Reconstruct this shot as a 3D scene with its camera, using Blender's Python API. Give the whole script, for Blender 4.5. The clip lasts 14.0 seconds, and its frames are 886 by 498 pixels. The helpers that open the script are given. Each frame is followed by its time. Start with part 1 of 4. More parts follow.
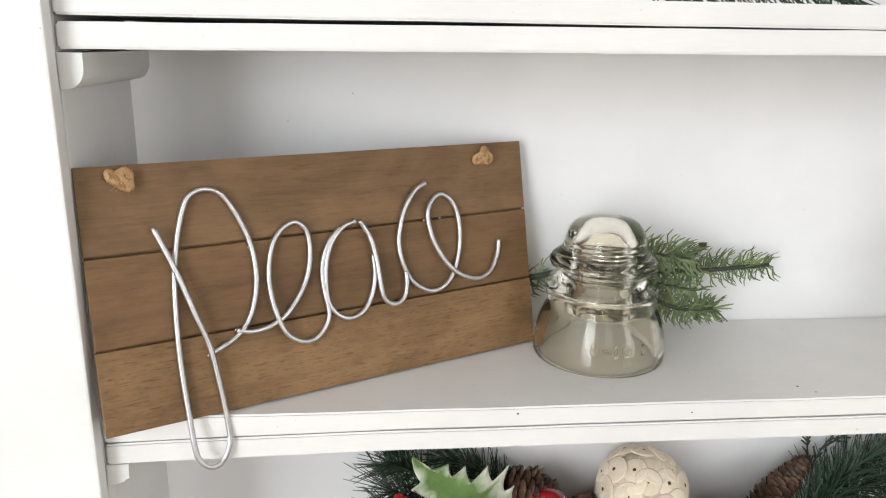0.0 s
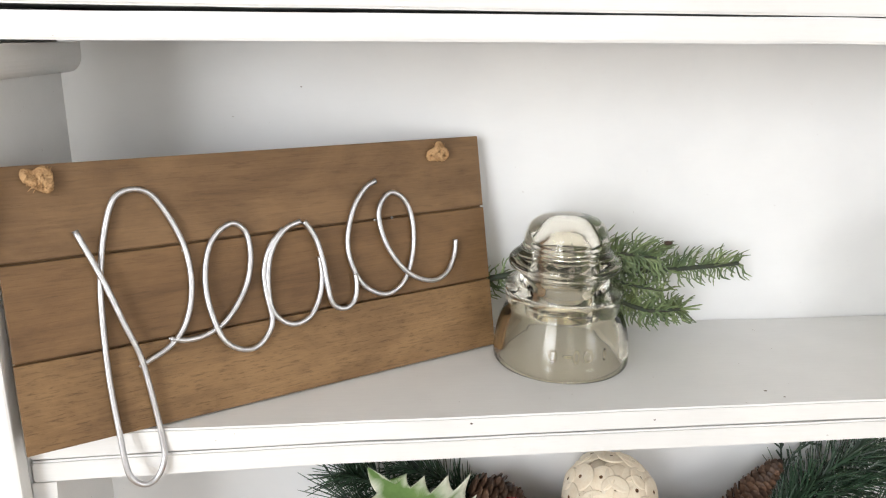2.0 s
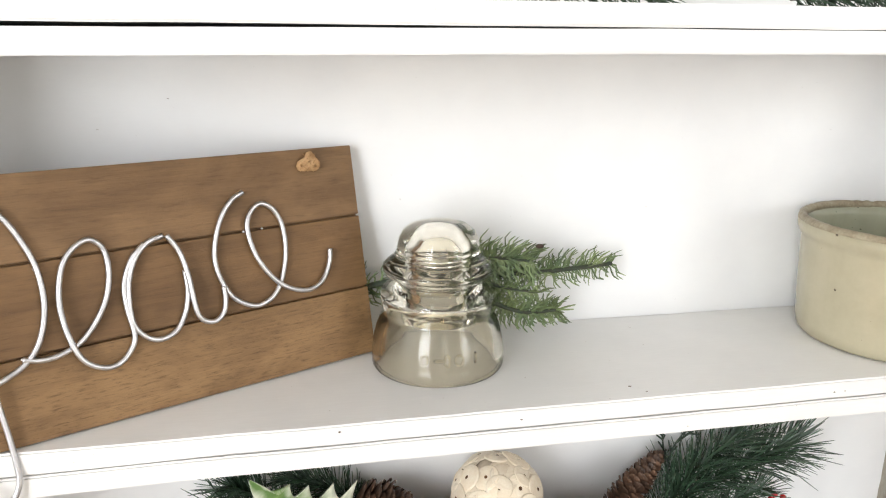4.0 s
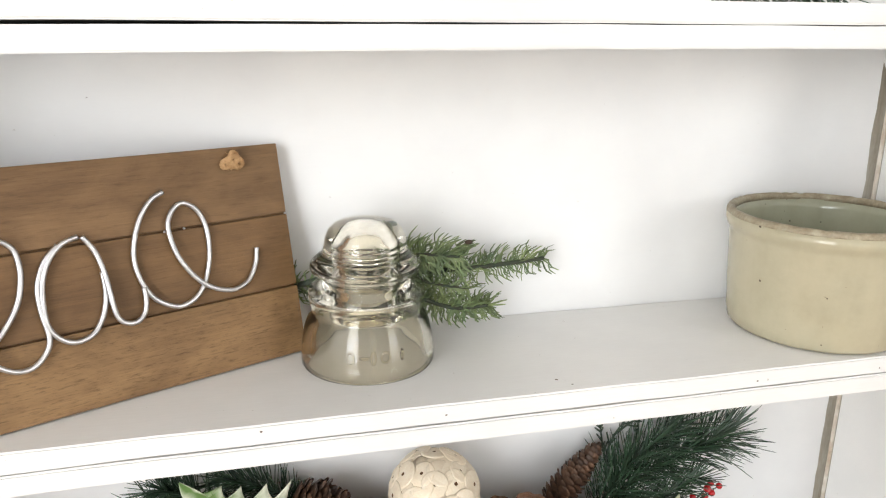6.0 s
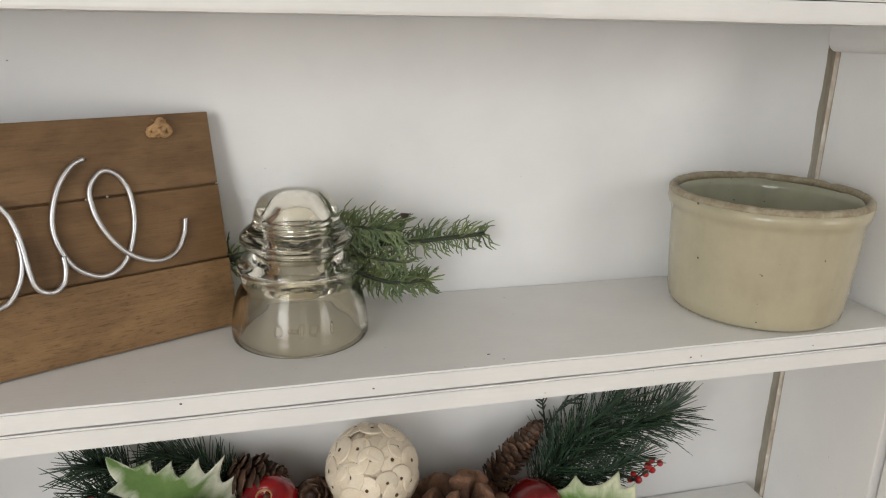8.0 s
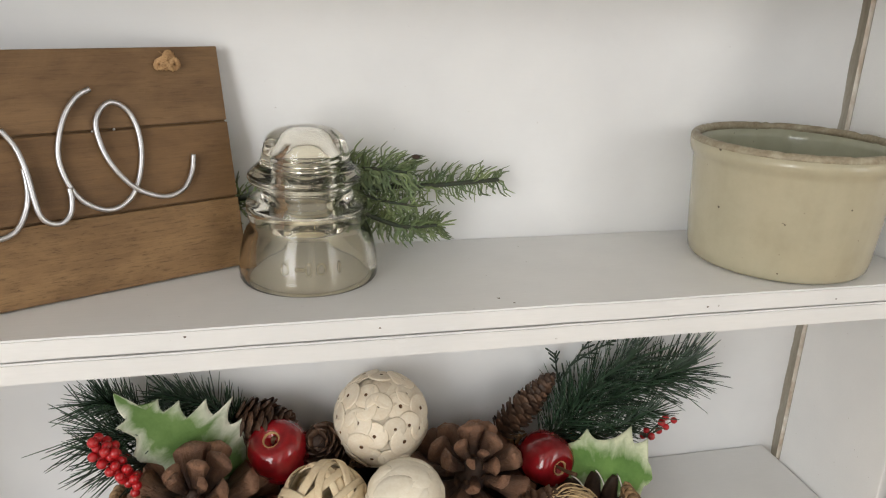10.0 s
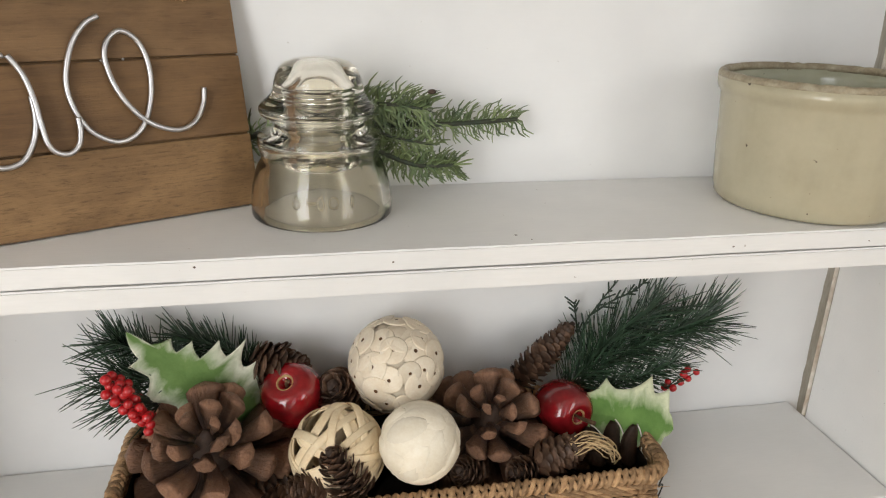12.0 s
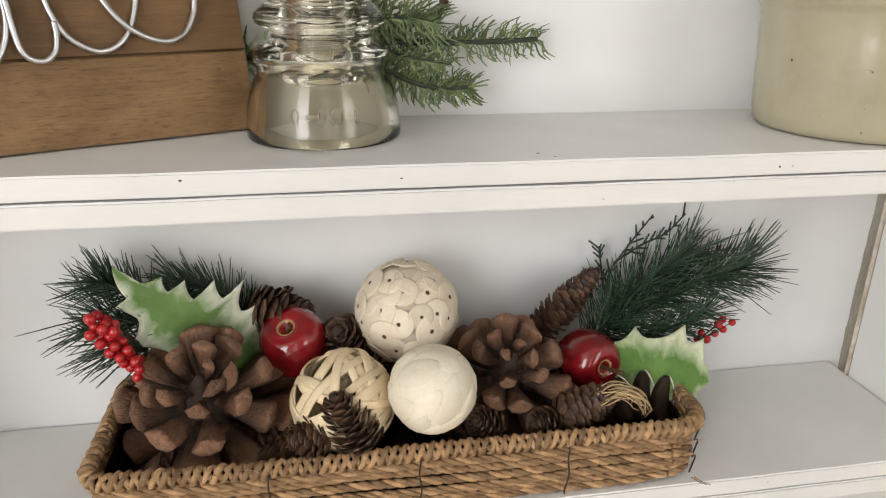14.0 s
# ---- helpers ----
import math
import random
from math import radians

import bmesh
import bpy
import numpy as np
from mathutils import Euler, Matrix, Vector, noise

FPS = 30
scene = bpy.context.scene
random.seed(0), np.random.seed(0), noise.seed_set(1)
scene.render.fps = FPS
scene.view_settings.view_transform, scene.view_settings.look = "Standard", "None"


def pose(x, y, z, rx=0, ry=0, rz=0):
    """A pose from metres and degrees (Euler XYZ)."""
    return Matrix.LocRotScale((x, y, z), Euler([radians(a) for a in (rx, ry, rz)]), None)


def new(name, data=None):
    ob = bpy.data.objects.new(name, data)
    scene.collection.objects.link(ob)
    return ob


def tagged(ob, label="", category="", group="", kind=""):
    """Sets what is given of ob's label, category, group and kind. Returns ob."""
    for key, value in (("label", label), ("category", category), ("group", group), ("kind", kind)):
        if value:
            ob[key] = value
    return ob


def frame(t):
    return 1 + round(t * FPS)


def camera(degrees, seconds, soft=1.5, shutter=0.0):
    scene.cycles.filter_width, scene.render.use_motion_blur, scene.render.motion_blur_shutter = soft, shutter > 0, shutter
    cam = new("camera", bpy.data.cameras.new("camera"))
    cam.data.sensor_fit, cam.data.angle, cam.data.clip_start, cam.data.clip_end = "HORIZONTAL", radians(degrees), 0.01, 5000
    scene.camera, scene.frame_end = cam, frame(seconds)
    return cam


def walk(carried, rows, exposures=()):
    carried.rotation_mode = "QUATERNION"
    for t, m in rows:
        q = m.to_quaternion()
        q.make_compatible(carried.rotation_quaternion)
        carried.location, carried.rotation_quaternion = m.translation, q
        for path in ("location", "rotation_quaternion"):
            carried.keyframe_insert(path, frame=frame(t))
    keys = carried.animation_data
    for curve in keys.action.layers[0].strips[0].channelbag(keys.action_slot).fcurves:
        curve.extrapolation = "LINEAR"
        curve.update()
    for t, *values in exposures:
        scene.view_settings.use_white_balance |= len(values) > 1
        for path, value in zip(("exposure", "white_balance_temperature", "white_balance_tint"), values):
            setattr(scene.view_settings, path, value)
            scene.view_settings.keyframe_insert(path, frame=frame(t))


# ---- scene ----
cam = camera(62.5, 14.0, soft=1.15)
METRES, EYE, TILT, LEAN, TURN = 0.27, 1.4, 0.0, 0.0, -5.8
ROWS = [
    (0.0, 0.0, 0.0, 0.0, 0.3, -15.67, -1.06),
    (0.5, 0.0227, 0.0285, 0.0066, 0.54, -15.56, -0.97),
    (1.0, 0.0408, 0.0532, -0.0005, 0.65, -15.56, -0.91),
    (1.5, 0.0645, 0.0777, -0.0045, 0.42, -15.71, -0.91),
    (2.0, 0.0915, 0.0885, -0.0098, -0.53, -16.01, -0.85),
    (2.5, 0.1232, 0.089, -0.0077, -1.98, -15.98, -0.89),
    (3.0, 0.1765, 0.0796, 0.0047, -3.48, -15.89, -0.79),
    (5.5, 0.3435, 0.0565, 0.0131, -7.05, -15.82, -0.29),
    (6.0, 0.3774, 0.0506, 0.0084, -7.6, -15.91, -0.27),
    (6.5, 0.4148, 0.041, 0.0048, -7.82, -16.26, -0.53),
    (7.0, 0.4402, 0.0423, -0.0024, -8.24, -16.39, -0.86),
    (7.5, 0.4748, 0.0466, -0.0137, -8.54, -16.62, -1.17),
    (8.0, 0.4967, 0.0493, -0.0256, -8.88, -17.07, -1.27),
    (10.5, 0.5375, 0.0601, -0.1439, -6.25, -19.57, -1.66),
    (11.0, 0.5476, 0.06, -0.1722, -5.78, -20.02, -1.43),
    (11.5, 0.5537, 0.0569, -0.1952, -5.44, -20.43, -1.16),
    (12.0, 0.5499, 0.0668, -0.2262, -5.15, -20.75, -1.35),
    (12.5, 0.5598, 0.0953, -0.2652, -4.9, -21.01, -1.4),
    (13.0, 0.56, 0.1251, -0.3083, -4.71, -21.28, -1.11),
    (13.5, 0.5622, 0.1361, -0.3613, -4.65, -20.99, -0.71),
    (14.0, 0.5618, 0.1594, -0.4367, -4.26, -20.88, -0.71),
]
EXPOSURES = [(0.0, -0.11, 6180, 10), (3.0, 0.14, 6260, 10), (5.5, 0.22, 6300, 10), (6.0, 0.16, 6310, 10), (6.5, -0.24, 6380, 10), (7.0, -0.47, 6410, 10), (7.5, -0.55, 6440, 10), (8.2, -0.58, 6480, 10), (10.5, -0.37, 6470, 10), (12.5, -0.32, 6500, 10), (14.0, -0.28, 6500, 10)]
walk(cam, [(t, pose(0, 0, EYE, TILT, LEAN, TURN) @ pose(METRES * x, METRES * y, METRES * z, 90 + pitch, roll, yaw)) for t, x, y, z, yaw, pitch, roll in ROWS],
     exposures=EXPOSURES)

# ---- world and lamps ----
world = bpy.data.worlds.new("sky")
scene.world = world
world.use_nodes = True
sky = world.node_tree.nodes.new("ShaderNodeTexSky")
sky.sky_type, sky.sun_disc = "NISHITA", False
sky.sun_elevation, sky.sun_rotation = radians(35), radians(150)
world.node_tree.links.new(sky.outputs[0], world.node_tree.nodes["Background"].inputs[0])
world.node_tree.nodes["Background"].inputs[1].default_value = 0.1


def window_light(name, x, y, z, rz, w, h, watts, colour):
    """Daylight standing in a window's opening, facing into the room."""
    data = bpy.data.lights.new(name, "AREA")
    data.shape, data.size, data.size_y, data.energy, data.color = "RECTANGLE", w, h, watts, colour
    new(name, data).matrix_world = pose(x, y, z, 90, 0, rz)


# centre and width of the three windows in the wall behind the camera
WINDOWS = ((-1.60, 1.2, 66, (0.99, 0.99, 0.98)), (0.22, 0.5, 3, (1.0, 0.97, 0.91)), (2.20, 1.0, 24, (1.0, 0.99, 0.97)))
for wx, ww, watts, colour in WINDOWS:
    window_light("window_daylight", wx, -1.96, 1.60, 0, ww, 1.80, watts, colour)


# ---- building blocks ----
def part(name, bm, material, parent=None, label="", smooth_faces=False):
    data = bpy.data.meshes.new(name)
    bm.normal_update()
    bm.to_mesh(data)
    bm.free()
    for m in (material if isinstance(material, (list, tuple)) else [material]):
        data.materials.append(m)
    if smooth_faces:
        data.polygons.foreach_set("use_smooth", [True] * len(data.polygons))
    ob = new(name, data)
    ob.parent = parent
    return tagged(ob, label)


def piece(name, data, parent, m):
    ob = new(name, data)
    ob.parent = parent
    ob.matrix_basis = m
    return ob


def thing(name, m, label, category, group="", kind=""):
    ob = new(name)
    ob.empty_display_size = 0.02
    ob.matrix_world = m
    return tagged(ob, label, category, group, kind)


def box(bm, lo, hi, bevel=0.0, seg=2):
    r = bmesh.ops.create_cube(bm, size=1.0)
    for v in r["verts"]:
        v.co = Vector([lo[i] + (v.co[i] + 0.5) * (hi[i] - lo[i]) for i in range(3)])
    if bevel:
        edges = list({e for v in r["verts"] for e in v.link_edges})
        bmesh.ops.bevel(bm, geom=edges, offset=bevel, segments=seg, affect="EDGES", profile=0.6)
    return bm


def prism(bm, outline, y0, y1):
    """Extrude an (x, z) outline from y0 to y1."""
    a = [bm.verts.new((x, y0, z)) for x, z in outline]
    b = [bm.verts.new((x, y1, z)) for x, z in outline]
    n = len(a)
    bm.faces.new(a)
    bm.faces.new(b[::-1])
    for i in range(n):
        bm.faces.new((a[i], b[i], b[(i + 1) % n], a[(i + 1) % n]))
    bmesh.ops.recalc_face_normals(bm, faces=bm.faces[:])
    return bm


def lathe(bm, profile, n=64, closed=False):
    """Turn an (r, z) profile about z."""
    rings = []
    for r, z in profile:
        if r < 1e-6:
            rings.append([bm.verts.new((0, 0, z))])
        else:
            rings.append([bm.verts.new((r * math.cos(math.tau * i / n), r * math.sin(math.tau * i / n), z)) for i in range(n)])
    pairs = list(zip(rings, rings[1:])) + ([(rings[-1], rings[0])] if closed else [])
    for a, b in pairs:
        for i in range(n):
            j = (i + 1) % n
            if len(a) == 1 and len(b) == 1:
                continue
            if len(a) == 1:
                bm.faces.new((a[0], b[j], b[i]))
            elif len(b) == 1:
                bm.faces.new((a[i], a[j], b[0]))
            else:
                bm.faces.new((a[i], a[j], b[j], b[i]))
    bmesh.ops.recalc_face_normals(bm, faces=bm.faces[:])
    return bm


def glide(points, per=8, closed=False):
    """A smooth run of points through the given ones."""
    p = [Vector(q) for q in points]
    n = len(p)
    out = []
    for i in range(n if closed else n - 1):
        if closed:
            a, b, c, d = p[i - 1], p[i], p[(i + 1) % n], p[(i + 2) % n]
        else:
            b, c = p[i], p[i + 1]
            a = p[i - 1] if i else 2 * b - c
            d = p[i + 2] if i + 2 < n else 2 * c - b
        for k in range(per):
            t = k / per
            out.append(0.5 * (2 * b + (c - a) * t + (2 * a - 5 * b + 4 * c - d) * t * t + (3 * b - a - 3 * c + d) * t ** 3))
    if not closed:
        out.append(p[-1])
    return out


def frames(pts, closed=False):
    """Tangent and two side vectors along a run of points."""
    n = len(pts)
    out, side = [], None
    for i in range(n):
        a = pts[i - 1] if i or closed else pts[i]
        b = pts[(i + 1) % n] if i + 1 < n or closed else pts[i]
        t = (b - a).normalized()
        if side is None:
            side = t.orthogonal().normalized()
        side = side - t * side.dot(t)
        side = side.normalized() if side.length > 1e-9 else t.orthogonal().normalized()
        out.append((t, side, t.cross(side)))
    return out


def tube(bm, pts, radius, sides=8, closed=False, flat=1.0):
    """Sweep a round (or flattened) section; radius is a number or f(0..1)."""
    pts = [Vector(p) for p in pts]
    fr = frames(pts, closed)
    n = len(pts)
    rings = []
    for i, (p, (t, u, v)) in enumerate(zip(pts, fr)):
        r = radius(i / max(1, n - 1)) if callable(radius) else radius
        rings.append([bm.verts.new(p + r * (math.cos(math.tau * k / sides) * u + flat * math.sin(math.tau * k / sides) * v)) for k in range(sides)])
    for i in range(n if closed else n - 1):
        a, b = rings[i], rings[(i + 1) % n]
        for k in range(sides):
            bm.faces.new((a[k], a[(k + 1) % sides], b[(k + 1) % sides], b[k]))
    if not closed:
        bm.faces.new(rings[0][::-1])
        bm.faces.new(rings[-1])
    return bm


def resample(pts, step, closed=False):
    pts = [Vector(p) for p in pts]
    if closed:
        pts = pts + [pts[0]]
    out, carry = [pts[0]], 0.0
    for a, b in zip(pts, pts[1:]):
        d = (b - a).length
        s = step - carry
        while s <= d:
            out.append(a.lerp(b, s / d))
            s += step
        carry = d - (s - step)
    return out


def rope(bm, path, r, strands=3, pitch=0.012, closed=False, fuzz=0.15, steps=9, sides=5, seed=0):
    """Twisted strands about a path."""
    rng = random.Random(seed)
    pts = resample(path, pitch / steps, closed)
    fr = frames(pts, closed)
    for s in range(strands):
        run = []
        for i, (p, (t, u, v)) in enumerate(zip(pts, fr)):
            a = math.tau * (i / steps + s / strands)
            w = r * 0.55 * (1 + fuzz * noise.noise(p * 180 + Vector((s, 0, seed))))
            run.append(p + w * (math.cos(a) * u + math.sin(a) * v))
        tube(bm, run, lambda q, k=rng.random() * 0.15: r * (0.56 + k), sides, False)
    return bm


def sphere_points(n, jitter=0.0, seed=1):
    rng = random.Random(seed)
    out = []
    for i in range(n):
        z = 1 - 2 * (i + 0.5) / n
        a = i * math.pi * (3 - math.sqrt(5))
        v = Vector((math.sqrt(1 - z * z) * math.cos(a), math.sqrt(1 - z * z) * math.sin(a), z))
        out.append((v + Vector((rng.uniform(-1, 1), rng.uniform(-1, 1), rng.uniform(-1, 1))) * jitter).normalized())
    return out


def toward(d, spin=0.0):
    """A turn that takes z to the direction d."""
    return Vector(d).normalized().to_track_quat("Z", "Y").to_matrix().to_4x4() @ Matrix.Rotation(spin, 4, "Z")


# ---- materials ----
class Nodes:
    def __init__(self, name):
        self.mat = bpy.data.materials.new(name)
        self.mat.use_nodes = True
        self.t = self.mat.node_tree
        self.bsdf = self.t.nodes["Principled BSDF"]

    def add(self, kind, **values):
        n = self.t.nodes.new(kind)
        for k, v in values.items():
            n.inputs[k].default_value = v
        return n

    def link(self, a, b):
        self.t.links.new(a, b)

    def coords(self, stretch=(1, 1, 1), uv=False):
        c = self.add("ShaderNodeTexCoord")
        m = self.add("ShaderNodeMapping", Scale=stretch)
        self.link(c.outputs["UV" if uv else "Object"], m.inputs[0])
        return m.outputs[0]

    def noise(self, where, scale, detail=4.0, rough=0.55, twist=0.0):
        n = self.add("ShaderNodeTexNoise", Scale=scale, Detail=detail, Roughness=rough, Distortion=twist)
        self.link(where, n.inputs["Vector"])
        return n.outputs["Fac"]

    def ramp(self, fac, *stops):
        n = self.add("ShaderNodeValToRGB")
        e = n.color_ramp.elements
        while len(e) < len(stops):
            e.new(0.5)
        for el, (p, c) in zip(e, stops):
            el.position = p
            el.color = (*c, 1) if isinstance(c, tuple) else (c, c, c, 1)
        self.link(fac, n.inputs[0])
        return n.outputs[0]

    def mix(self, fac, a, b, how="MIX"):
        n = self.t.nodes.new("ShaderNodeMix")
        n.data_type, n.blend_type = "RGBA", how
        for val, i in ((fac, 0), (a, 6), (b, 7)):
            if isinstance(val, (int, float)):
                n.inputs[i].default_value = val
            elif isinstance(val, tuple):
                n.inputs[i].default_value = (*val, 1)
            else:
                self.link(val, n.inputs[i])
        return n.outputs[2]

    def bump(self, fac, strength, distance):
        n = self.add("ShaderNodeBump", Strength=strength, Distance=distance)
        self.link(fac, n.inputs["Height"])
        self.link(n.outputs[0], self.bsdf.inputs["Normal"])

    def tone(self, col, low=0.8, high=1.15, island=False):
        """Each piece a little lighter or darker than its neighbours."""
        if island:
            g = self.add("ShaderNodeNewGeometry").outputs["Random Per Island"]
        else:
            g = self.add("ShaderNodeObjectInfo").outputs["Random"]
        m = self.add("ShaderNodeMapRange", **{"To Min": low, "To Max": high})
        self.link(g, m.inputs[0])
        h = self.add("ShaderNodeHueSaturation")
        self.link(m.outputs[0], h.inputs["Value"])
        self.link(col, h.inputs["Color"])
        return h.outputs[0]

    def done(self, col=None, rough=0.5, metal=0.0, spec=0.5, coat=0.0):
        b = self.bsdf.inputs
        if isinstance(col, tuple):
            b["Base Color"].default_value = (*col, 1)
        elif col is not None:
            self.link(col, b["Base Color"])
        if isinstance(rough, (int, float)):
            b["Roughness"].default_value = rough
        else:
            self.link(rough, b["Roughness"])
        b["Metallic"].default_value, b["Specular IOR Level"].default_value, b["Coat Weight"].default_value = metal, spec, coat
        b["Coat Roughness"].default_value = 0.06
        return self.mat


def simple(name, c1, c2, scale, rough=0.5, metal=0.0, spec=0.5, bump=0.2, fine=600, depth=0.0005, stretch=(1, 1, 1), tone=None, island=False, coat=0.0):
    """Two tones mixed by a coarse and a fine noise, with fine relief."""
    n = Nodes(name)
    w = n.coords(stretch)
    big, small = n.noise(w, scale, 5), n.noise(w, fine, 3)
    col = n.mix(n.ramp(big, (0.35, 0.0), (0.68, 0.86)), c1, c2)
    col = n.mix(0.25, col, n.ramp(small, (0.3, 0.25), (0.7, 0.95)), "SOFT_LIGHT")
    if tone:
        col = n.tone(col, *tone, island)
    n.bump(small, bump, depth)
    return n.done(col, rough, metal, spec, coat)


def paint_material(name, c1, c2, strokes=0.22):
    n = Nodes(name)
    w, s = n.coords(), n.coords((5, 60, 60))
    cloud, brush, dots = n.noise(w, 9, 4), n.noise(s, 14, 3), n.noise(w, 260, 2)
    col = n.mix(n.ramp(cloud, (0.38, 0.0), (0.66, 1.0)), c1, c2)
    col = n.mix(n.ramp(brush, (0.3, 0.0), (0.75, strokes)), col, (c2[0] * 0.9, c2[1] * 0.9, c2[2] * 0.88))
    col = n.mix(n.ramp(dots, (0.76, 0.0), (0.80, 0.55)), col, (0.30, 0.24, 0.19))
    n.bump(brush, 0.6 * strokes, 0.0006)
    return n.done(col, n.ramp(cloud, (0.3, 0.36), (0.7, 0.52)), 0, 0.45)


WHITE = paint_material("white_paint", (0.83, 0.82, 0.80), (0.77, 0.765, 0.75))
WALLPAINT = paint_material("back_paint", (0.84, 0.84, 0.835), (0.785, 0.785, 0.785), 0.08)
EDGE = simple("chipped_cream_edge", (0.74, 0.69, 0.60), (0.46, 0.36, 0.26), 70, 0.7, bump=0.5, fine=300)
RAW = simple("raw_wood_edge", (0.44, 0.42, 0.36), (0.15, 0.105, 0.055), 26, 0.8, bump=0.4, stretch=(1, 1, 0.2))
CHIP = simple("chipped_spot", (0.09, 0.06, 0.045), (0.16, 0.11, 0.08), 300, 0.8)
ROOM = simple("room_paint", (0.82, 0.81, 0.79), (0.77, 0.76, 0.74), 3, 0.8, bump=0.1, fine=200)
BOARDS = simple("floor_boards", (0.44, 0.33, 0.22), (0.34, 0.24, 0.15), 3, 0.45, stretch=(1, 8, 1))
WIRE = simple("aluminium_wire", (0.64, 0.64, 0.65), (0.48, 0.48, 0.50), 140, 0.36, 1.0, bump=0.12, fine=1500, depth=0.0002)
JUTE = simple("jute_cord", (0.58, 0.37, 0.19), (0.40, 0.23, 0.105), 160, 0.9, spec=0.15, bump=0.9, fine=1500, depth=0.0006)
SEAGRASS = simple("seagrass_rope", (0.50, 0.315, 0.165), (0.235, 0.130, 0.062), 120, 0.6, spec=0.3, bump=1.0, fine=1300, depth=0.0008, tone=(0.5, 1.35), island=True)
# Near-black colour that stands in for shade in the gaps of the weave.
GAP_SHADE = simple("gap_shade_black", (0.02, 0.018, 0.014), (0.035, 0.027, 0.02), 60, 0.6, spec=0.2)
TIE = simple("dark_tie_wire", (0.03, 0.028, 0.025), (0.06, 0.05, 0.04), 100, 0.5, 0.4)


def scale_material():
    """Woody scale, dark along the stalk and paler on the thick worn tip; x runs from stalk to tip."""
    n = Nodes("cone_scale")
    c = n.add("ShaderNodeTexCoord")
    s = n.add("ShaderNodeSeparateXYZ")
    n.link(c.outputs["Object"], s.inputs[0])
    w = n.coords((2, 9, 9))
    streak, blot = n.noise(w, 2.4, 5, 0.65), n.noise(n.coords(), 5.5, 4)
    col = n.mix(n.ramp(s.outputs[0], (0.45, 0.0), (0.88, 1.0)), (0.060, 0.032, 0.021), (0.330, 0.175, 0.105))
    col = n.mix(n.ramp(streak, (0.40, 0.0), (0.72, 0.5)), col, (0.085, 0.043, 0.026))
    col = n.mix(n.ramp(blot, (0.55, 0.0), (0.75, 0.5)), col, (0.33, 0.185, 0.105))
    n.bump(streak, 1.0, 0.004)
    return n.done(n.tone(col, 0.72, 1.30), 0.45, 0, 0.4)


SCALE = scale_material()
SCALE_SMALL = simple("small_cone_scale", (0.105, 0.058, 0.035), (0.045, 0.025, 0.016), 160, 0.5, spec=0.35, bump=0.5, fine=700, depth=0.0006, tone=(0.55, 1.5), island=True)
CORE = simple("cone_core", (0.05, 0.028, 0.018), (0.03, 0.018, 0.012), 200, 0.8)
VINE = simple("peeled_vine", (0.82, 0.68, 0.46), (0.72, 0.55, 0.34), 60, 0.55, bump=0.4, fine=500, stretch=(1, 1, 1), tone=(0.85, 1.1))
PETAL = simple("bleached_wood_petal", (0.82, 0.75, 0.61), (0.75, 0.66, 0.50), 45, 0.5, bump=0.35, fine=350, tone=(0.9, 1.08))
DISC = simple("bleached_disc", (0.84, 0.745, 0.59), (0.76, 0.63, 0.46), 75, 0.55, bump=0.35, fine=500, tone=(0.86, 1.1))
PORE = simple("disc_pore", (0.16, 0.075, 0.025), (0.07, 0.03, 0.012), 400, 0.8)
RED = simple("red_lacquer", (0.28, 0.006, 0.010), (0.12, 0.005, 0.008), 70, 0.11, spec=0.5, bump=0.06, fine=200, coat=0.6)
DARKRED = simple("dark_red_lacquer", (0.22, 0.007, 0.010), (0.11, 0.005, 0.007), 60, 0.14, bump=0.06, fine=200, coat=0.6)
BERRY = simple("red_berry", (0.52, 0.012, 0.016), (0.34, 0.008, 0.012), 250, 0.3, coat=0.4, bump=0.1)
STALK = simple("apple_stalk", (0.11, 0.055, 0.02), (0.05, 0.025, 0.012), 300, 0.7)
HUSK = simple("cream_husk", (0.48, 0.30, 0.13), (0.30, 0.15, 0.05), 300, 0.8)
RAFFIA = simple("straw_fibre", (0.60, 0.44, 0.24), (0.48, 0.32, 0.16), 200, 0.6, tone=(0.75, 1.2), island=True)
NEEDLE_DARK = simple("dark_pine_needle", (0.030, 0.058, 0.031), (0.014, 0.030, 0.018), 130, 0.38, spec=0.45, bump=0.1, tone=(0.45, 2.1), island=True)
NEEDLE_SOFT = simple("soft_spruce_needle", (0.19, 0.235, 0.10), (0.080, 0.125, 0.065), 60, 0.5, spec=0.35, bump=0.1, tone=(0.6, 1.45), island=True)
CEDAR = simple("dark_cedar_green", (0.030, 0.052, 0.030), (0.018, 0.030, 0.020), 200, 0.6, bump=0.4)
TWIG = simple("dark_green_twig", (0.028, 0.045, 0.026), (0.045, 0.038, 0.024), 200, 0.7, bump=0.6)
BARK = simple("dark_bark_strip", (0.07, 0.038, 0.022), (0.03, 0.018, 0.012), 120, 0.5, bump=0.5, tone=(0.7, 1.3))
FROST = simple("white_frosted_edge", (0.72, 0.70, 0.64), (0.55, 0.50, 0.42), 300, 0.7)
CERAMIC = simple("white_ceramic", (0.72, 0.73, 0.74), (0.62, 0.63, 0.65), 20, 0.3, bump=0.03)


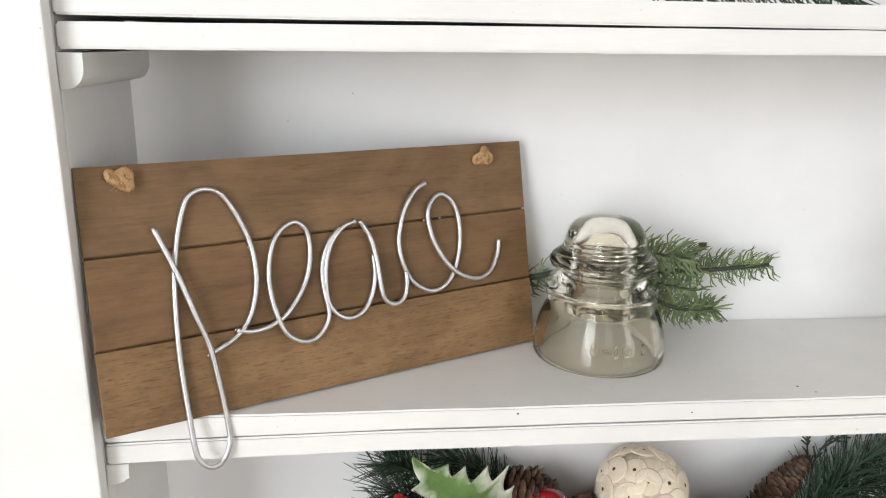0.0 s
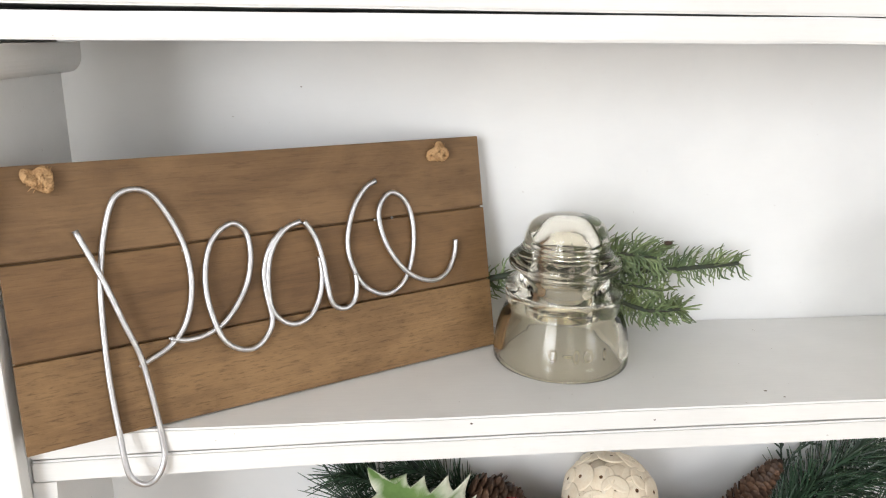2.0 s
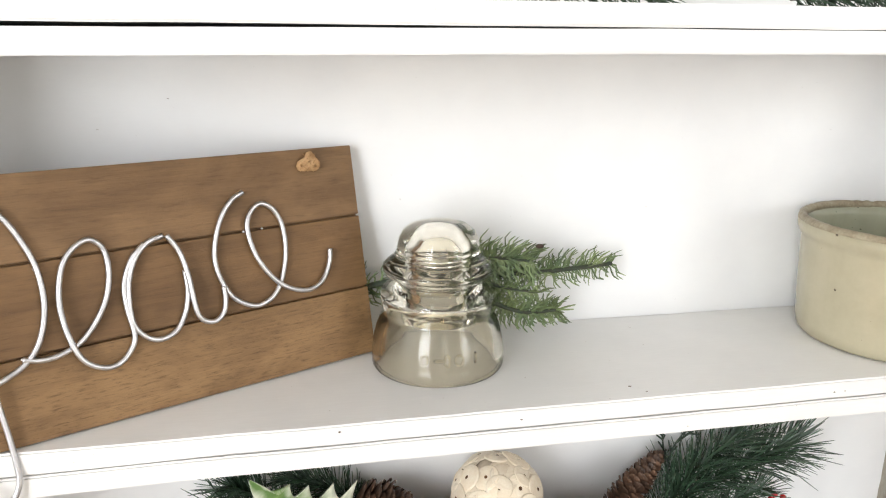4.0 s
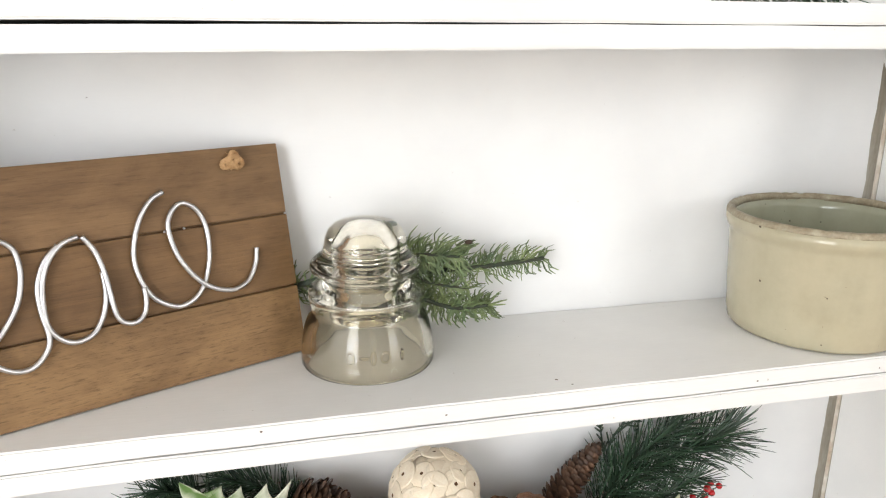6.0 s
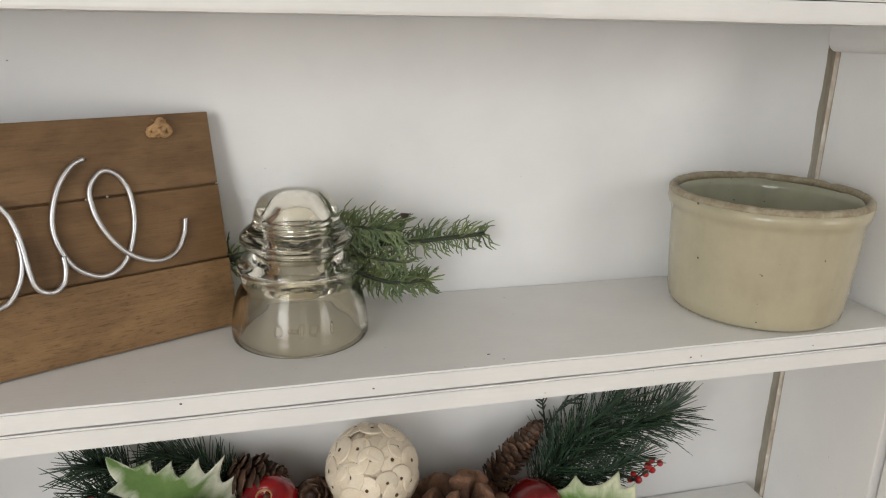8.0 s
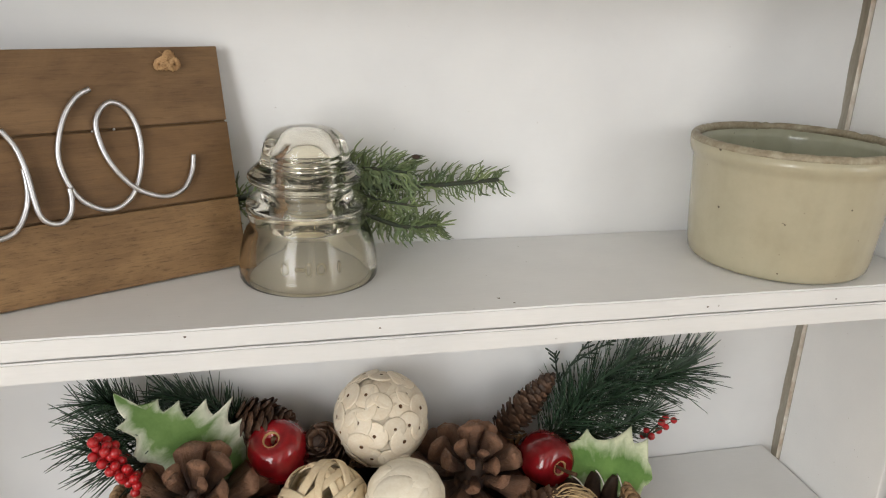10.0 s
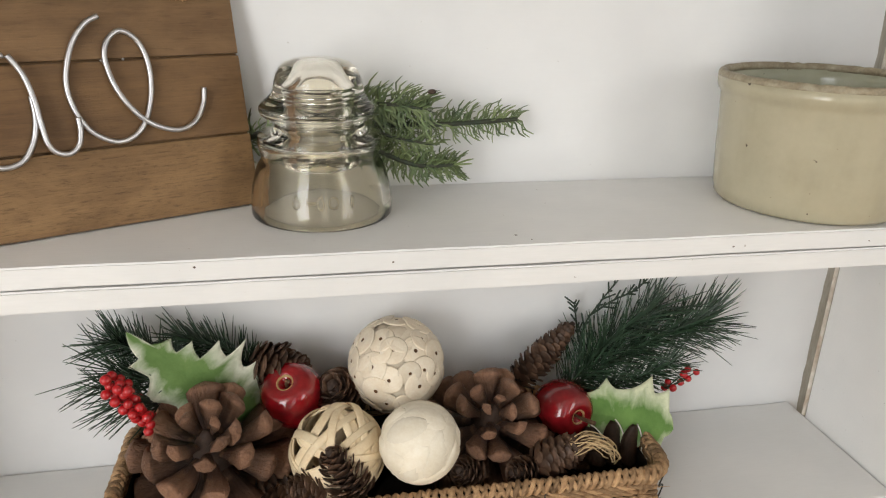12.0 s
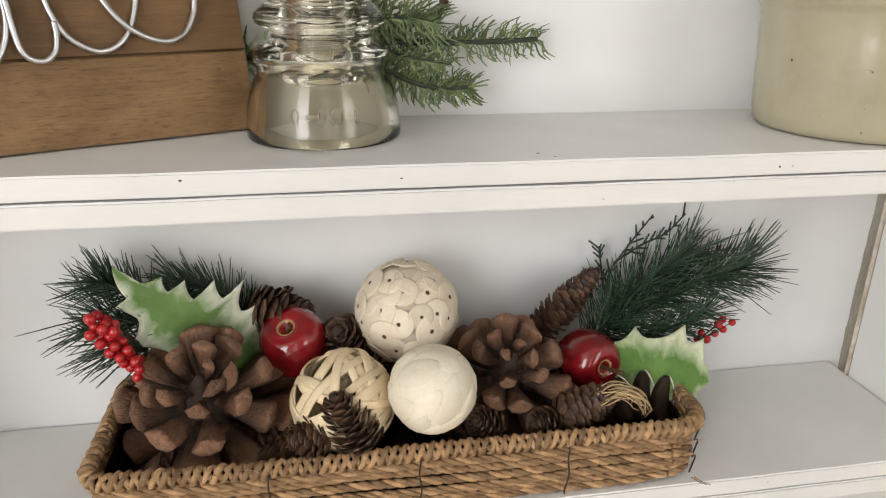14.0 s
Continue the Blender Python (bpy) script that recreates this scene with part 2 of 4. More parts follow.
def board_material(name, light, dark, pore, seed):
    n = Nodes(name)
    w, w3, w4 = n.coords((5, 40, 55)), n.coords((62, 60, 520) if seed == 0 else (34, 60, 420)), n.coords((10, 60, 900))
    g = n.noise(w, 2.0 + seed * 0.3, 8, 0.68, 1.4)
    blotch, fibre, hair = n.noise(n.coords((0.55, 1, 1)), 24 + seed, 5, 0.62, 0.5), n.noise(w3, 1.5, 6, 0.75, 0.4), n.noise(w4, 1.2, 3, 0.6)
    col = n.mix(n.ramp(g, (0.30, 0.0), (0.70, 1.0)), dark, light)
    col = n.mix(n.ramp(blotch, (0.38, 0.0), (0.64, 0.75)), col, (light[0] * 1.35, light[1] * 1.38, light[2] * 1.42))
    col = n.mix(n.ramp(hair, (0.35, 0.0), (0.70, 0.22)), col, (dark[0] * 0.75, dark[1] * 0.75, dark[2] * 0.75))
    col = n.mix(n.ramp(fibre, (0.52, 0.0), (0.64, pore)), col, (dark[0] * 0.45, dark[1] * 0.45, dark[2] * 0.45))
    n.bump(fibre, 0.45, 0.0009)
    return n.done(col, 0.52, 0, 0.3)


PLANKS = [board_material("stained_plank_low", (0.243, 0.142, 0.062), (0.126, 0.069, 0.030), 0.6, 0),
          board_material("stained_plank_mid", (0.184, 0.103, 0.044), (0.112, 0.061, 0.027), 0.3, 1),
          board_material("stained_plank_top", (0.194, 0.113, 0.052), (0.117, 0.066, 0.031), 0.3, 2)]


def glass_material():
    n = Nodes("straw_glass")
    b = n.bsdf.inputs
    b["Transmission Weight"].default_value, b["IOR"].default_value, b["Roughness"].default_value = 1.0, 1.45, 0.06
    b["Base Color"].default_value = (0.995, 0.96, 0.855, 1)
    n.bump(n.noise(n.coords(), 60, 2), 0.06, 0.002)
    return n.mat


GLASS = glass_material()


def glaze_material(name, pale, deep):
    n = Nodes(name)
    w = n.coords()
    cloud, band, speck, fine = n.noise(w, 22, 5, 0.65), n.noise(n.coords((14, 14, 2)), 3, 3), n.noise(w, 210, 1), n.noise(w, 30, 3)
    col = n.mix(n.ramp(cloud, (0.32, 0.0), (0.7, 1.0)), pale, deep)
    col = n.mix(n.ramp(band, (0.40, 0.0), (0.70, 0.5)), col, (pale[0] * 1.08, pale[1] * 1.06, pale[2] * 1.05))
    col = n.mix(n.ramp(speck, (0.765, 0.0), (0.785, 0.9)), col, (0.07, 0.05, 0.035))
    n.bump(fine, 0.16, 0.003)
    return n.done(col, 0.16, 0, 0.5)


GLAZE = glaze_material("stoneware_glaze", (0.47, 0.425, 0.30), (0.385, 0.35, 0.245))
# Copy of the glaze for the inside: greener, with interior shade mixed into the colour.
GLAZE_SHADED = glaze_material("shaded_inner_glaze", (0.37, 0.37, 0.275), (0.30, 0.30, 0.215))
RIMWARE = simple("worn_stoneware_rim", (0.36, 0.315, 0.22), (0.20, 0.15, 0.09), 130, 0.5, bump=0.6, fine=500, depth=0.0008)


def leaf_material(name, green, cream, wide):
    """Cream felt leaf with a green middle; v runs across the leaf, 0 at the midrib and 1 at the edge."""
    n = Nodes(name)
    c = n.add("ShaderNodeTexCoord")
    s = n.add("ShaderNodeSeparateXYZ")
    n.link(c.outputs["UV"], s.inputs[0])
    blot = n.noise(n.coords((1, 0.55, 1)), 85, 4, 0.55, 0.5)
    spread = n.add("ShaderNodeMath")
    spread.operation = "MULTIPLY_ADD"
    n.link(blot, spread.inputs[0])
    spread.inputs[1].default_value = 0.55
    n.link(s.outputs[1], spread.inputs[2])
    fine = n.noise(n.coords(), 420, 3)
    shade = n.mix(n.ramp(n.noise(n.coords((1, 1, 1)), 48, 4), (0.35, 0.0), (0.65, 1.0)), green, (green[0] * 1.7, green[1] * 1.45, green[2] * 1.8))
    col = n.mix(n.ramp(spread.outputs[0], (wide - 0.12, 0.0), (wide + 0.16, 1.0)), shade, cream)
    col = n.mix(n.ramp(fine, (0.35, 0.0), (0.8, 0.14)), col, (green[0] * 0.7, green[1] * 0.7, green[2] * 0.7))
    n.bump(fine, 0.4, 0.0005)
    return n.done(col, 0.62, 0, 0.3)


HOLLY = leaf_material("felt_holly_leaf", (0.090, 0.175, 0.042), (0.76, 0.77, 0.64), 0.55)
HOLLY_GREEN = leaf_material("green_holly_leaf", (0.085, 0.185, 0.035), (0.70, 0.73, 0.52), 0.60)

# ---- room shell ----
X0, X1, Y0, Y1, H = -2.6, 3.1, -2.0, 0.60, 2.6


def wall_with_windows(name, y, openings, z0, z1):
    """A wall slab 0.12 thick along x, with window openings through it."""
    bm = bmesh.new()
    x = X0
    for w0, w1 in openings:
        box(bm, (x, y - 0.12, 0), (w0, y, H))
        box(bm, (w0, y - 0.12, 0), (w1, y, z0))
        box(bm, (w0, y - 0.12, z1), (w1, y, H))
        x = w1
    box(bm, (x, y - 0.12, 0), (X1, y, H))
    return tagged(part(name, bm, ROOM), "plain pale painted room wall with window openings", "wall", kind="structure")


tagged(part("floor", box(bmesh.new(), (X0, Y0, -0.05), (X1, Y1, 0)), BOARDS), "brown wooden board floor", "floor", kind="structure")
tagged(part("ceiling", box(bmesh.new(), (X0, Y0, H), (X1, Y1, H + 0.05)), ROOM), "plain pale ceiling", "ceiling", kind="structure")
tagged(part("wall_north", box(bmesh.new(), (X0, Y1, 0), (X1, Y1 + 0.12, H)), ROOM), "plain pale wall behind the shelves", "wall", kind="structure")
wall_with_windows("wall_south", Y0, [(wx - ww / 2, wx + ww / 2) for wx, ww, watts, colour in WINDOWS], 0.70, 2.50)
tagged(part("wall_east", box(bmesh.new(), (X1, Y0, 0), (X1 + 0.12, Y1, H)), ROOM), "plain pale painted room wall", "wall", kind="structure")
tagged(part("wall_west", box(bmesh.new(), (X0 - 0.12, Y0, 0), (X0, Y1, H)), ROOM), "plain pale painted room wall", "wall", kind="structure")

# ---- shelf unit ----
MID, LOW, TOP = 1.1865, 0.958, 1.4235
XL, XR, YF, YB = -0.158, 0.603, 0.398, 0.537
LEFT_END = 0.5135
unit = thing("shelf_unit", pose(0.22, 0.53, 0), "white painted wooden wall shelf unit with worn paint edges", "shelf")
local = Matrix.Translation((-0.22, -0.53, 0))


def unit_part(name, bm, material, label=""):
    bmesh.ops.transform(bm, matrix=local, verts=bm.verts[:])
    return part(name, bm, material, unit, label)


def worn_board(lo, hi, bevel=0.0012, tilt=0.0, waver=0.0004):
    """A long board with slightly uneven edges."""
    bm = box(bmesh.new(), lo, hi)
    cuts = [e for e in bm.edges if abs(e.verts[0].co.x - e.verts[1].co.x) > 0.1]
    bmesh.ops.subdivide_edges(bm, edges=cuts, cuts=40, use_grid_fill=True)
    bmesh.ops.bevel(bm, geom=[e for e in bm.edges if len(e.link_faces) == 2 and e.calc_face_angle() > 1], offset=bevel, segments=2, affect="EDGES")
    for v in bm.verts:
        v.co.z += tilt * (v.co.x - XL) + waver * noise.noise(Vector((v.co.x * 22, 3 * v.co.z, lo[2] * 90)))
        v.co.y += waver * noise.noise(Vector((v.co.x * 30, 7, v.co.z * 60)))
    return bm


def torn_panel(lo, hi):
    """A thin panel whose right edge is uneven where the paint ends."""
    bm = box(bmesh.new(), lo, hi)
    bmesh.ops.subdivide_edges(bm, edges=[e for e in bm.edges if abs(e.verts[0].co.z - e.verts[1].co.z) > 0.1], cuts=150, use_grid_fill=True)
    for v in bm.verts:
        if v.co.x > hi[0] - 0.001:
            v.co.x += 0.0022 * noise.noise(Vector((1, 2, v.co.z * 26))) + 0.0010 * noise.noise(Vector((4, 2, v.co.z * 120)))
    return bm


unit_part("back_panel", torn_panel((-0.22, YB, 0.3), (0.6138, YB + 0.012, 1.85)), WALLPAINT, "smooth white painted back panel")
unit_part("back_edge_strip", box(bmesh.new(), (0.6165, YB + 0.003, 0.3), (0.66, YB + 0.014, 1.85)), RAW, "bare brown wood in the corner gap")
unit_part("side_panel", box(bmesh.new(), (XL - 0.018, 0.4005, 0), (XL, LEFT_END, 1.85), 0.0012), WHITE)
unit_part("side_panel", box(bmesh.new(), (XR, 0.4005, 0), (XR + 0.018, 0.5112, 1.85), 0.0012), WHITE)
unit_part("raw_edge", box(bmesh.new(), (XR - 0.0015, 0.5122, LOW), (XR + 0.001, 0.5146, 1.379), 0.0004), EDGE, "cream edge with chipped paint")
for x0, x1 in ((-0.30, -0.1568), (XR + 0.004, XR + 0.11)):
    unit_part("stile", box(bmesh.new(), (x0, 0.385, 0), (x1, 0.396, 1.85), 0.0015), WHITE, "flat white front frame board")


def droop(x):
    """How far the left end of the middle shelf's lower board hangs down."""
    return 0.0027 * max(0.0, (0.03 - x) / 0.188) ** 1.3


# mid shelf, lower shelf, upper shelf: a top board over a support board
for z, lean, gap in ((MID, 0.0, 0.0013), (LOW, 0.0, 0.0013), (TOP, 0.006, 0.0032)):
    bm = worn_board((XL + 0.0008, YF, z - 0.0128), (XR - 0.0008, YB - 0.0005, z), tilt=lean * 0.55)
    if z == MID:
        for v in bm.verts:
            if v.co.z < z - 0.006:
                v.co.z -= droop(v.co.x)
    unit_part("shelf_board", bm, WHITE, "white painted shelf board")
    top = z - 0.0128 - gap
    bm = worn_board((XL + 0.001, YF + 0.0004, top - 0.0134), (XR - 0.001, YB - 0.002, top), tilt=lean * 0.55)
    if gap > 0.002:
        for v in bm.verts:
            f = min(1.0, (v.co.x - XL) / 0.42)
            v.co.z += 0.0026 * f
    if z == MID:
        for v in bm.verts:
            v.co.z -= droop(v.co.x)
    unit_part("support_board", bm, WHITE, "white painted support board under the shelf")


def cove(x, way, w, h, z):
    run = [(x, z), (x + way * w, z)]
    for i in range(1, 9):
        a = i / 8 * math.pi / 2
        run.append((x + way * w * math.cos(a) ** 0.7, z - h * 0.35 - h * 0.65 * math.sin(a)))
    return run


unit_part("cleat", prism(bmesh.new(), cove(XL, 1, 0.0125, 0.0185, 1.3925), 0.3992, LEFT_END + 0.002), WHITE, "rounded white moulding under the shelf")
unit_part("cleat", prism(bmesh.new(), cove(XR, -1, 0.0125, 0.0200, 1.3992), 0.3992, 0.513), WHITE, "rounded white moulding under the shelf")
unit_part("cleat", prism(bmesh.new(), [(XL, 1.1560), (XL + 0.0130, 1.1560), (XL + 0.0125, 1.1462), (XL + 0.0110, 1.1462), (XL + 0.0098, 1.1446), (XL + 0.0045, 1.1425), (XL, 1.1430)], 0.3992, 0.4075), WHITE, "short white block under the shelf")
rng = random.Random(4)
for x, y, z, s in ((0.0887, 0.3979, 1.1822, 0.0007), (0.287, 0.4068, MID, 0.0007), (0.2795, 0.4155, MID, 0.0009), (-0.0125, 0.5368, 1.365, 0.0004), (0.42, 0.3979, 1.1786, 0.0006), (0.52, 0.3979, 1.178, 0.0005), (0.2, 0.3979, 1.1795, 0.0005)):
    bm = bmesh.new()
    bmesh.ops.create_icosphere(bm, subdivisions=1, radius=s)
    for v in bm.verts:
        v.co = Vector((v.co.x * rng.uniform(0.8, 2.0), v.co.y * 0.25 if z != MID else v.co.y, v.co.z * (0.25 if z == MID else 1.0))) + Vector((x, y, z))
    unit_part("paint_chip", bm, CHIP, "tiny dark chip in the paint")


# ---- wooden sign ----
SIGN_W, SIGN_H, SIGN_T = 0.295, 0.1485, 0.006
sign = thing("wooden_sign", pose(-0.1458, 0.3733, 1.1877) @ Matrix.Rotation(radians(25.29), 4, "Z") @ Matrix.Rotation(radians(-11.5), 4, "X"),
             "brown stained plank sign with bent silver wire word", "sign")
for i, (z0, z1) in enumerate(((0, 0.0475), (0.0489, 0.0988), (0.1002, SIGN_H))):
    bm = box(bmesh.new(), (0.0003 * i, 0, z0), (SIGN_W - 0.0002 * i, SIGN_T, z1), 0.0007)
    part("plank", bm, PLANKS[i], sign, "coarse open-grained brown plank" if i == 0 else "brown stained plank")
part("backing", box(bmesh.new(), (0.001, SIGN_T - 0.0022, 0.004), (SIGN_W - 0.0005, SIGN_T + 0.0012, SIGN_H - 0.004)), PLANKS[1], sign)

LETTER_P = [(.0365, .1131), (.0463, .0857), (.0536, .0607), (.0597, .0407), (.0632, .0146), (.0651, -.0065), (.0648, -.0185), (.0597, -.0279), (.0533, -.0299), (.0474, -.0251),
            (.0451, -.0167), (.0441, .0021), (.0429, .0324), (.0435, .0618), (.0452, .0842), (.0492, .1063), (.0546, .1233), (.0600, .1302), (.0690, .1317), (.0772, .1268),
            (.0851, .1122), (.0905, .0947), (.0910, .0743), (.0859, .0559), (.0761, .0440), (.0594, .0360)]
LETTER_E = [(.0765, .0476), (.0857, .0453), (.0969, .0467), (.1090, .0534), (.1209, .0692), (.1259, .0851), (.1259, .0988), (.1222, .1055), (.1167, .1075), (.1084, .1029), (.1021, .0933),
            (.0985, .0766), (.0994, .0592), (.1043, .0426), (.1125, .0351), (.1215, .0334), (.1295, .0380), (.1347, .0476), (.1330, .0645), (.1334, .0788), (.1390, .0923), (.1476, .1010)]
LETTER_A = [(.1588, .1042), (.1495, .1012), (.1413, .0928), (.1362, .0802), (.1345, .0644), (.1357, .0534), (.1412, .0458), (.1492, .0426), (.1587, .0458), (.1655, .0558), (.1688, .0683), (.1688, .0813)]
LETTER_U = [(.1607, .1040), (.1664, .0935), (.1695, .0795), (.1708, .0645), (.1724, .0533), (.1765, .0481), (.1831, .0470), (.1886, .0515), (.1907, .0596), (.1906, .0672)]
LETTER_C = [(.2113, .1243), (.2036, .1204), (.1953, .1102), (.1896, .0957), (.1879, .0827), (.1908, .0691), (.1974, .0578), (.2098, .0509), (.2214, .0539), (.2296, .0638), (.2350, .0809),
            (.2353, .0986), (.2305, .1108), (.2220, .1158), (.2143, .1103), (.2111, .0999), (.2143, .0826), (.2227, .0675), (.2333, .0585), (.2471, .0545), (.2585, .0586), (.2654, .0691), (.2678, .0794)]
WIRE_R = 0.00165


def wire_letter(run, base, arch):
    """A bent wire lying on the planks, riding over itself where it crosses."""
    pts = []
    flat = glide([(u, 0, v) for u, v in run], 9)
    n = len(flat)
    for i, p in enumerate(flat):
        f = i / (n - 1)
        lift = sum(a * math.exp(-((f - c) / w) ** 2) for c, w, a in arch)
        pts.append((p.x, -WIRE_R - 0.0004 - base - lift, p.z))
    bm = tube(bmesh.new(), pts, WIRE_R, 12)
    return part("wire_letter", bm, WIRE, sign, "bent silver wire stroke", True)


wire_letter(LETTER_P, 0.0006, ((0.06, 0.10, 0.0034), (0.98, 0.04, -0.0004)))
wire_letter(LETTER_E, 0.0006, ((0.62, 0.10, 0.0033), (0.94, 0.06, 0.0)))
wire_letter(LETTER_A, 0.0006, ((0.0, 0.2, 0.0006),))
wire_letter(LETTER_U, 0.0020, ((0.3, 0.2, 0.0012),))
wire_letter(LETTER_C, 0.0006, ((0.80, 0.09, 0.0033), (0.02, 0.1, 0.001)))
for u, v in ((0.0893, 0.0955), (0.0593, 0.0355), (0.0765, 0.0476), (0.2095, 0.0992), (0.222, 0.0995)):
    bm = bmesh.new()
    bmesh.ops.create_uvsphere(bm, u_segments=10, v_segments=6, radius=0.0009)
    bmesh.ops.transform(bm, matrix=Matrix.Translation((u, -0.0004, v)), verts=bm.verts[:])
    part("nail_head", bm, WIRE, sign, "small metal pin head", True)


def cord_knot(u, v, seed):
    rng = random.Random(seed)
    for k in range(3):
        pts = []
        for i in range(12):
            a = math.tau * i / 12
            r = 0.0036 * (1 + 0.3 * math.sin(2 * a + k * 2 + seed))
            q = Vector((r * math.cos(a) * (1.35 if k == 0 else 0.9), -0.003 - 0.0012 * math.sin(a * 2 + k * 2), r * math.sin(a) * (0.8 if k == 0 else 1.15)))
            pts.append(Matrix.Rotation(seed * 0.8 + k * 1.1, 3, "Y") @ q + Vector((u + (k - 1) * 0.0022, 0, v + (k % 2) * 0.0015)))
        bm = rope(bmesh.new(), glide(pts, 6, True), 0.0016, 3, 0.0044, True, 0.3, 8, 5, seed + k)
        part("rope_knot", bm, JUTE, sign, "knotted jute cord end", True)
    bm = bmesh.new()
    for i in range(70 if seed == 1 else 26):
        a, d = rng.uniform(0, math.tau), rng.uniform(0.3, 0.84)
        p = Vector((u + 0.0042 * d * math.cos(a), -0.0034 - 0.002 * rng.random(), v + 0.0042 * d * math.sin(a)))
        q = p + Vector((0.0045 * math.cos(a + rng.uniform(-0.9, 0.9)), rng.uniform(-0.0016, 0.001), 0.0045 * math.sin(a + rng.uniform(-0.9, 0.9)))) * rng.uniform(0.5, 1.1)
        tube(bm, glide([p, p.lerp(q, 0.5) + Vector((rng.uniform(-1, 1), -0.4, rng.uniform(-1, 1))) * 0.0008, q], 3), lambda f: 0.00032 * (1 - 0.6 * f), 4)
    tagged(part("frayed_fibres", bm, JUTE, sign, "loose frayed jute fibres", True), kind="stuff")


cord_knot(0.0241, 0.1405, 1)
cord_knot(0.2602, 0.1385, 3)

# ---- glass insulator ----
insulator = thing("glass_insulator", pose(0.1627, 0.4785, MID + 0.0003), "clear straw-tinted glass telegraph insulator standing on the shelf", "insulator")
outer = [(0.0425, 0.0), (0.0455, 0.0004), (0.0464, 0.0020), (0.0465, 0.007), (0.0458, 0.014), (0.0447, 0.021), (0.0428, 0.0285), (0.0402, 0.0345), (0.0384, 0.0372), (0.0380, 0.0392), (0.0390, 0.0425),
         (0.0398, 0.0470), (0.0399, 0.0515), (0.0388, 0.0540), (0.0355, 0.0556), (0.0310, 0.0566), (0.0290, 0.0580), (0.0286, 0.0605), (0.0300, 0.0628), (0.0345, 0.0642), (0.0374, 0.0662), (0.0382, 0.0690), (0.0376, 0.0715), (0.0345, 0.0745),
         (0.0305, 0.0778), (0.0286, 0.0815), (0.0278, 0.0860), (0.0266, 0.0905), (0.0242, 0.0950), (0.0200, 0.0982), (0.0140, 0.1000), (0.0070, 0.1008), (0.0, 0.1010)]
inner = [(0.0, 0.0900), (0.0070, 0.0892), (0.0115, 0.0870), (0.0138, 0.0840)]
for i in range(6):
    z = 0.0815 - i * 0.0044
    inner += [(0.0160 + i * 0.0002, z), (0.0160 + i * 0.0002, z - 0.0014), (0.0144 + i * 0.0002, z - 0.0026), (0.0144 + i * 0.0002, z - 0.0036)]
inner += [(0.0165, 0.0520), (0.0172, 0.0340), (0.0185, 0.0305), (0.0213, 0.0300), (0.0235, 0.0320), (0.0245, 0.0440), (0.0270, 0.0475), (0.0315, 0.0475), (0.0336, 0.0445), (0.0336, 0.0400), (0.0346, 0.0355), (0.0370, 0.0290), (0.0390, 0.0200), (0.0402, 0.0100), (0.0408, 0.0008)]
glass = part("glass_body", lathe(bmesh.new(), [(r, z) for r, z in outer] + inner, 96, True), GLASS, insulator, "", True)
for a, w, h in ((-112, 0.0022, 0.0036), (-100, 0.0030, 0.0007), (-93, 0.0016, 0.0042), (-83, 0.0027, 0.0036), (-68, 0.0006, 0.0036)):
    run = [Vector((0.0450 * math.cos(radians(a) + w * math.cos(q) / 0.045), 0.0450 * math.sin(radians(a) + w * math.cos(q) / 0.045), 0.0188 + h * math.sin(q))) for q in [math.tau * i / 20 for i in range(20)]]
    part("embossed_mark", tube(bmesh.new(), run, 0.0007, 6, True), GLASS, glass, "raised glass mark", True)

# ---- stoneware crock ----
crock = thing("stoneware_crock", pose(0.5160, 0.4642, MID + 0.0002), "low beige glazed stoneware crock with a worn brown rim", "crock")
prof = [(0.0, 0.0), (0.0585, 0.0), (0.0618, 0.0008), (0.0640, 0.0035), (0.0654, 0.011), (0.0672, 0.036), (0.0686, 0.062), (0.0694, 0.0740), (0.0700, 0.0770), (0.0716, 0.0790), (0.0726, 0.0825), (0.0728, 0.0880)]
inside = [(0.0664, 0.0880), (0.0650, 0.081), (0.0640, 0.050), (0.0612, 0.014), (0.0560, 0.0075), (0.0, 0.007)]
bm = lathe(bmesh.new(), prof + inside, 112)
for f in bm.faces:
    c = f.calc_center_median()
    f.material_index = 1 if c.z > 0.0065 and c.xy.length < 0.0664 and f.normal.xy.dot(c.xy) <= 1e-5 else 0
for v in bm.verts:
    r = math.hypot(v.co.x, v.co.y)
    if r > 0.03:
        k = 1 + 0.004 * noise.noise(v.co * 22)
        v.co.x *= k
        v.co.y *= k
crock_body = part("body", bm, [GLAZE, GLAZE_SHADED], crock, "", True)
bm = bmesh.new()
rings = 112
ring = []
for i in range(rings):
    a = math.tau * i / rings
    chip = 0.0022 * max(0.0, noise.noise(Vector((math.cos(a) * 14, math.sin(a) * 14, 3))) - 0.1)
    ring.append([(0.0722, 0.0872), (0.0729 - chip, 0.0890 - chip), (0.0723 - chip, 0.0910 - chip), (0.0705 - chip, 0.0925 - chip), (0.0684, 0.0923 - chip * 0.5), (0.0668, 0.0905), (0.0662, 0.0872)])
vs = [[bm.verts.new((r * math.cos(math.tau * i / rings), r * math.sin(math.tau * i / rings), z)) for r, z in ring[i]] for i in range(rings)]
for i in range(rings):
    a, b = vs[i], vs[(i + 1) % rings]
    for k in range(7):
        bm.faces.new((a[k], b[k], b[(k + 1) % 7], a[(k + 1) % 7]))
bmesh.ops.recalc_face_normals(bm, faces=bm.faces[:])
part("rim", bm, RIMWARE, crock_body, "worn brown unglazed rim", True)


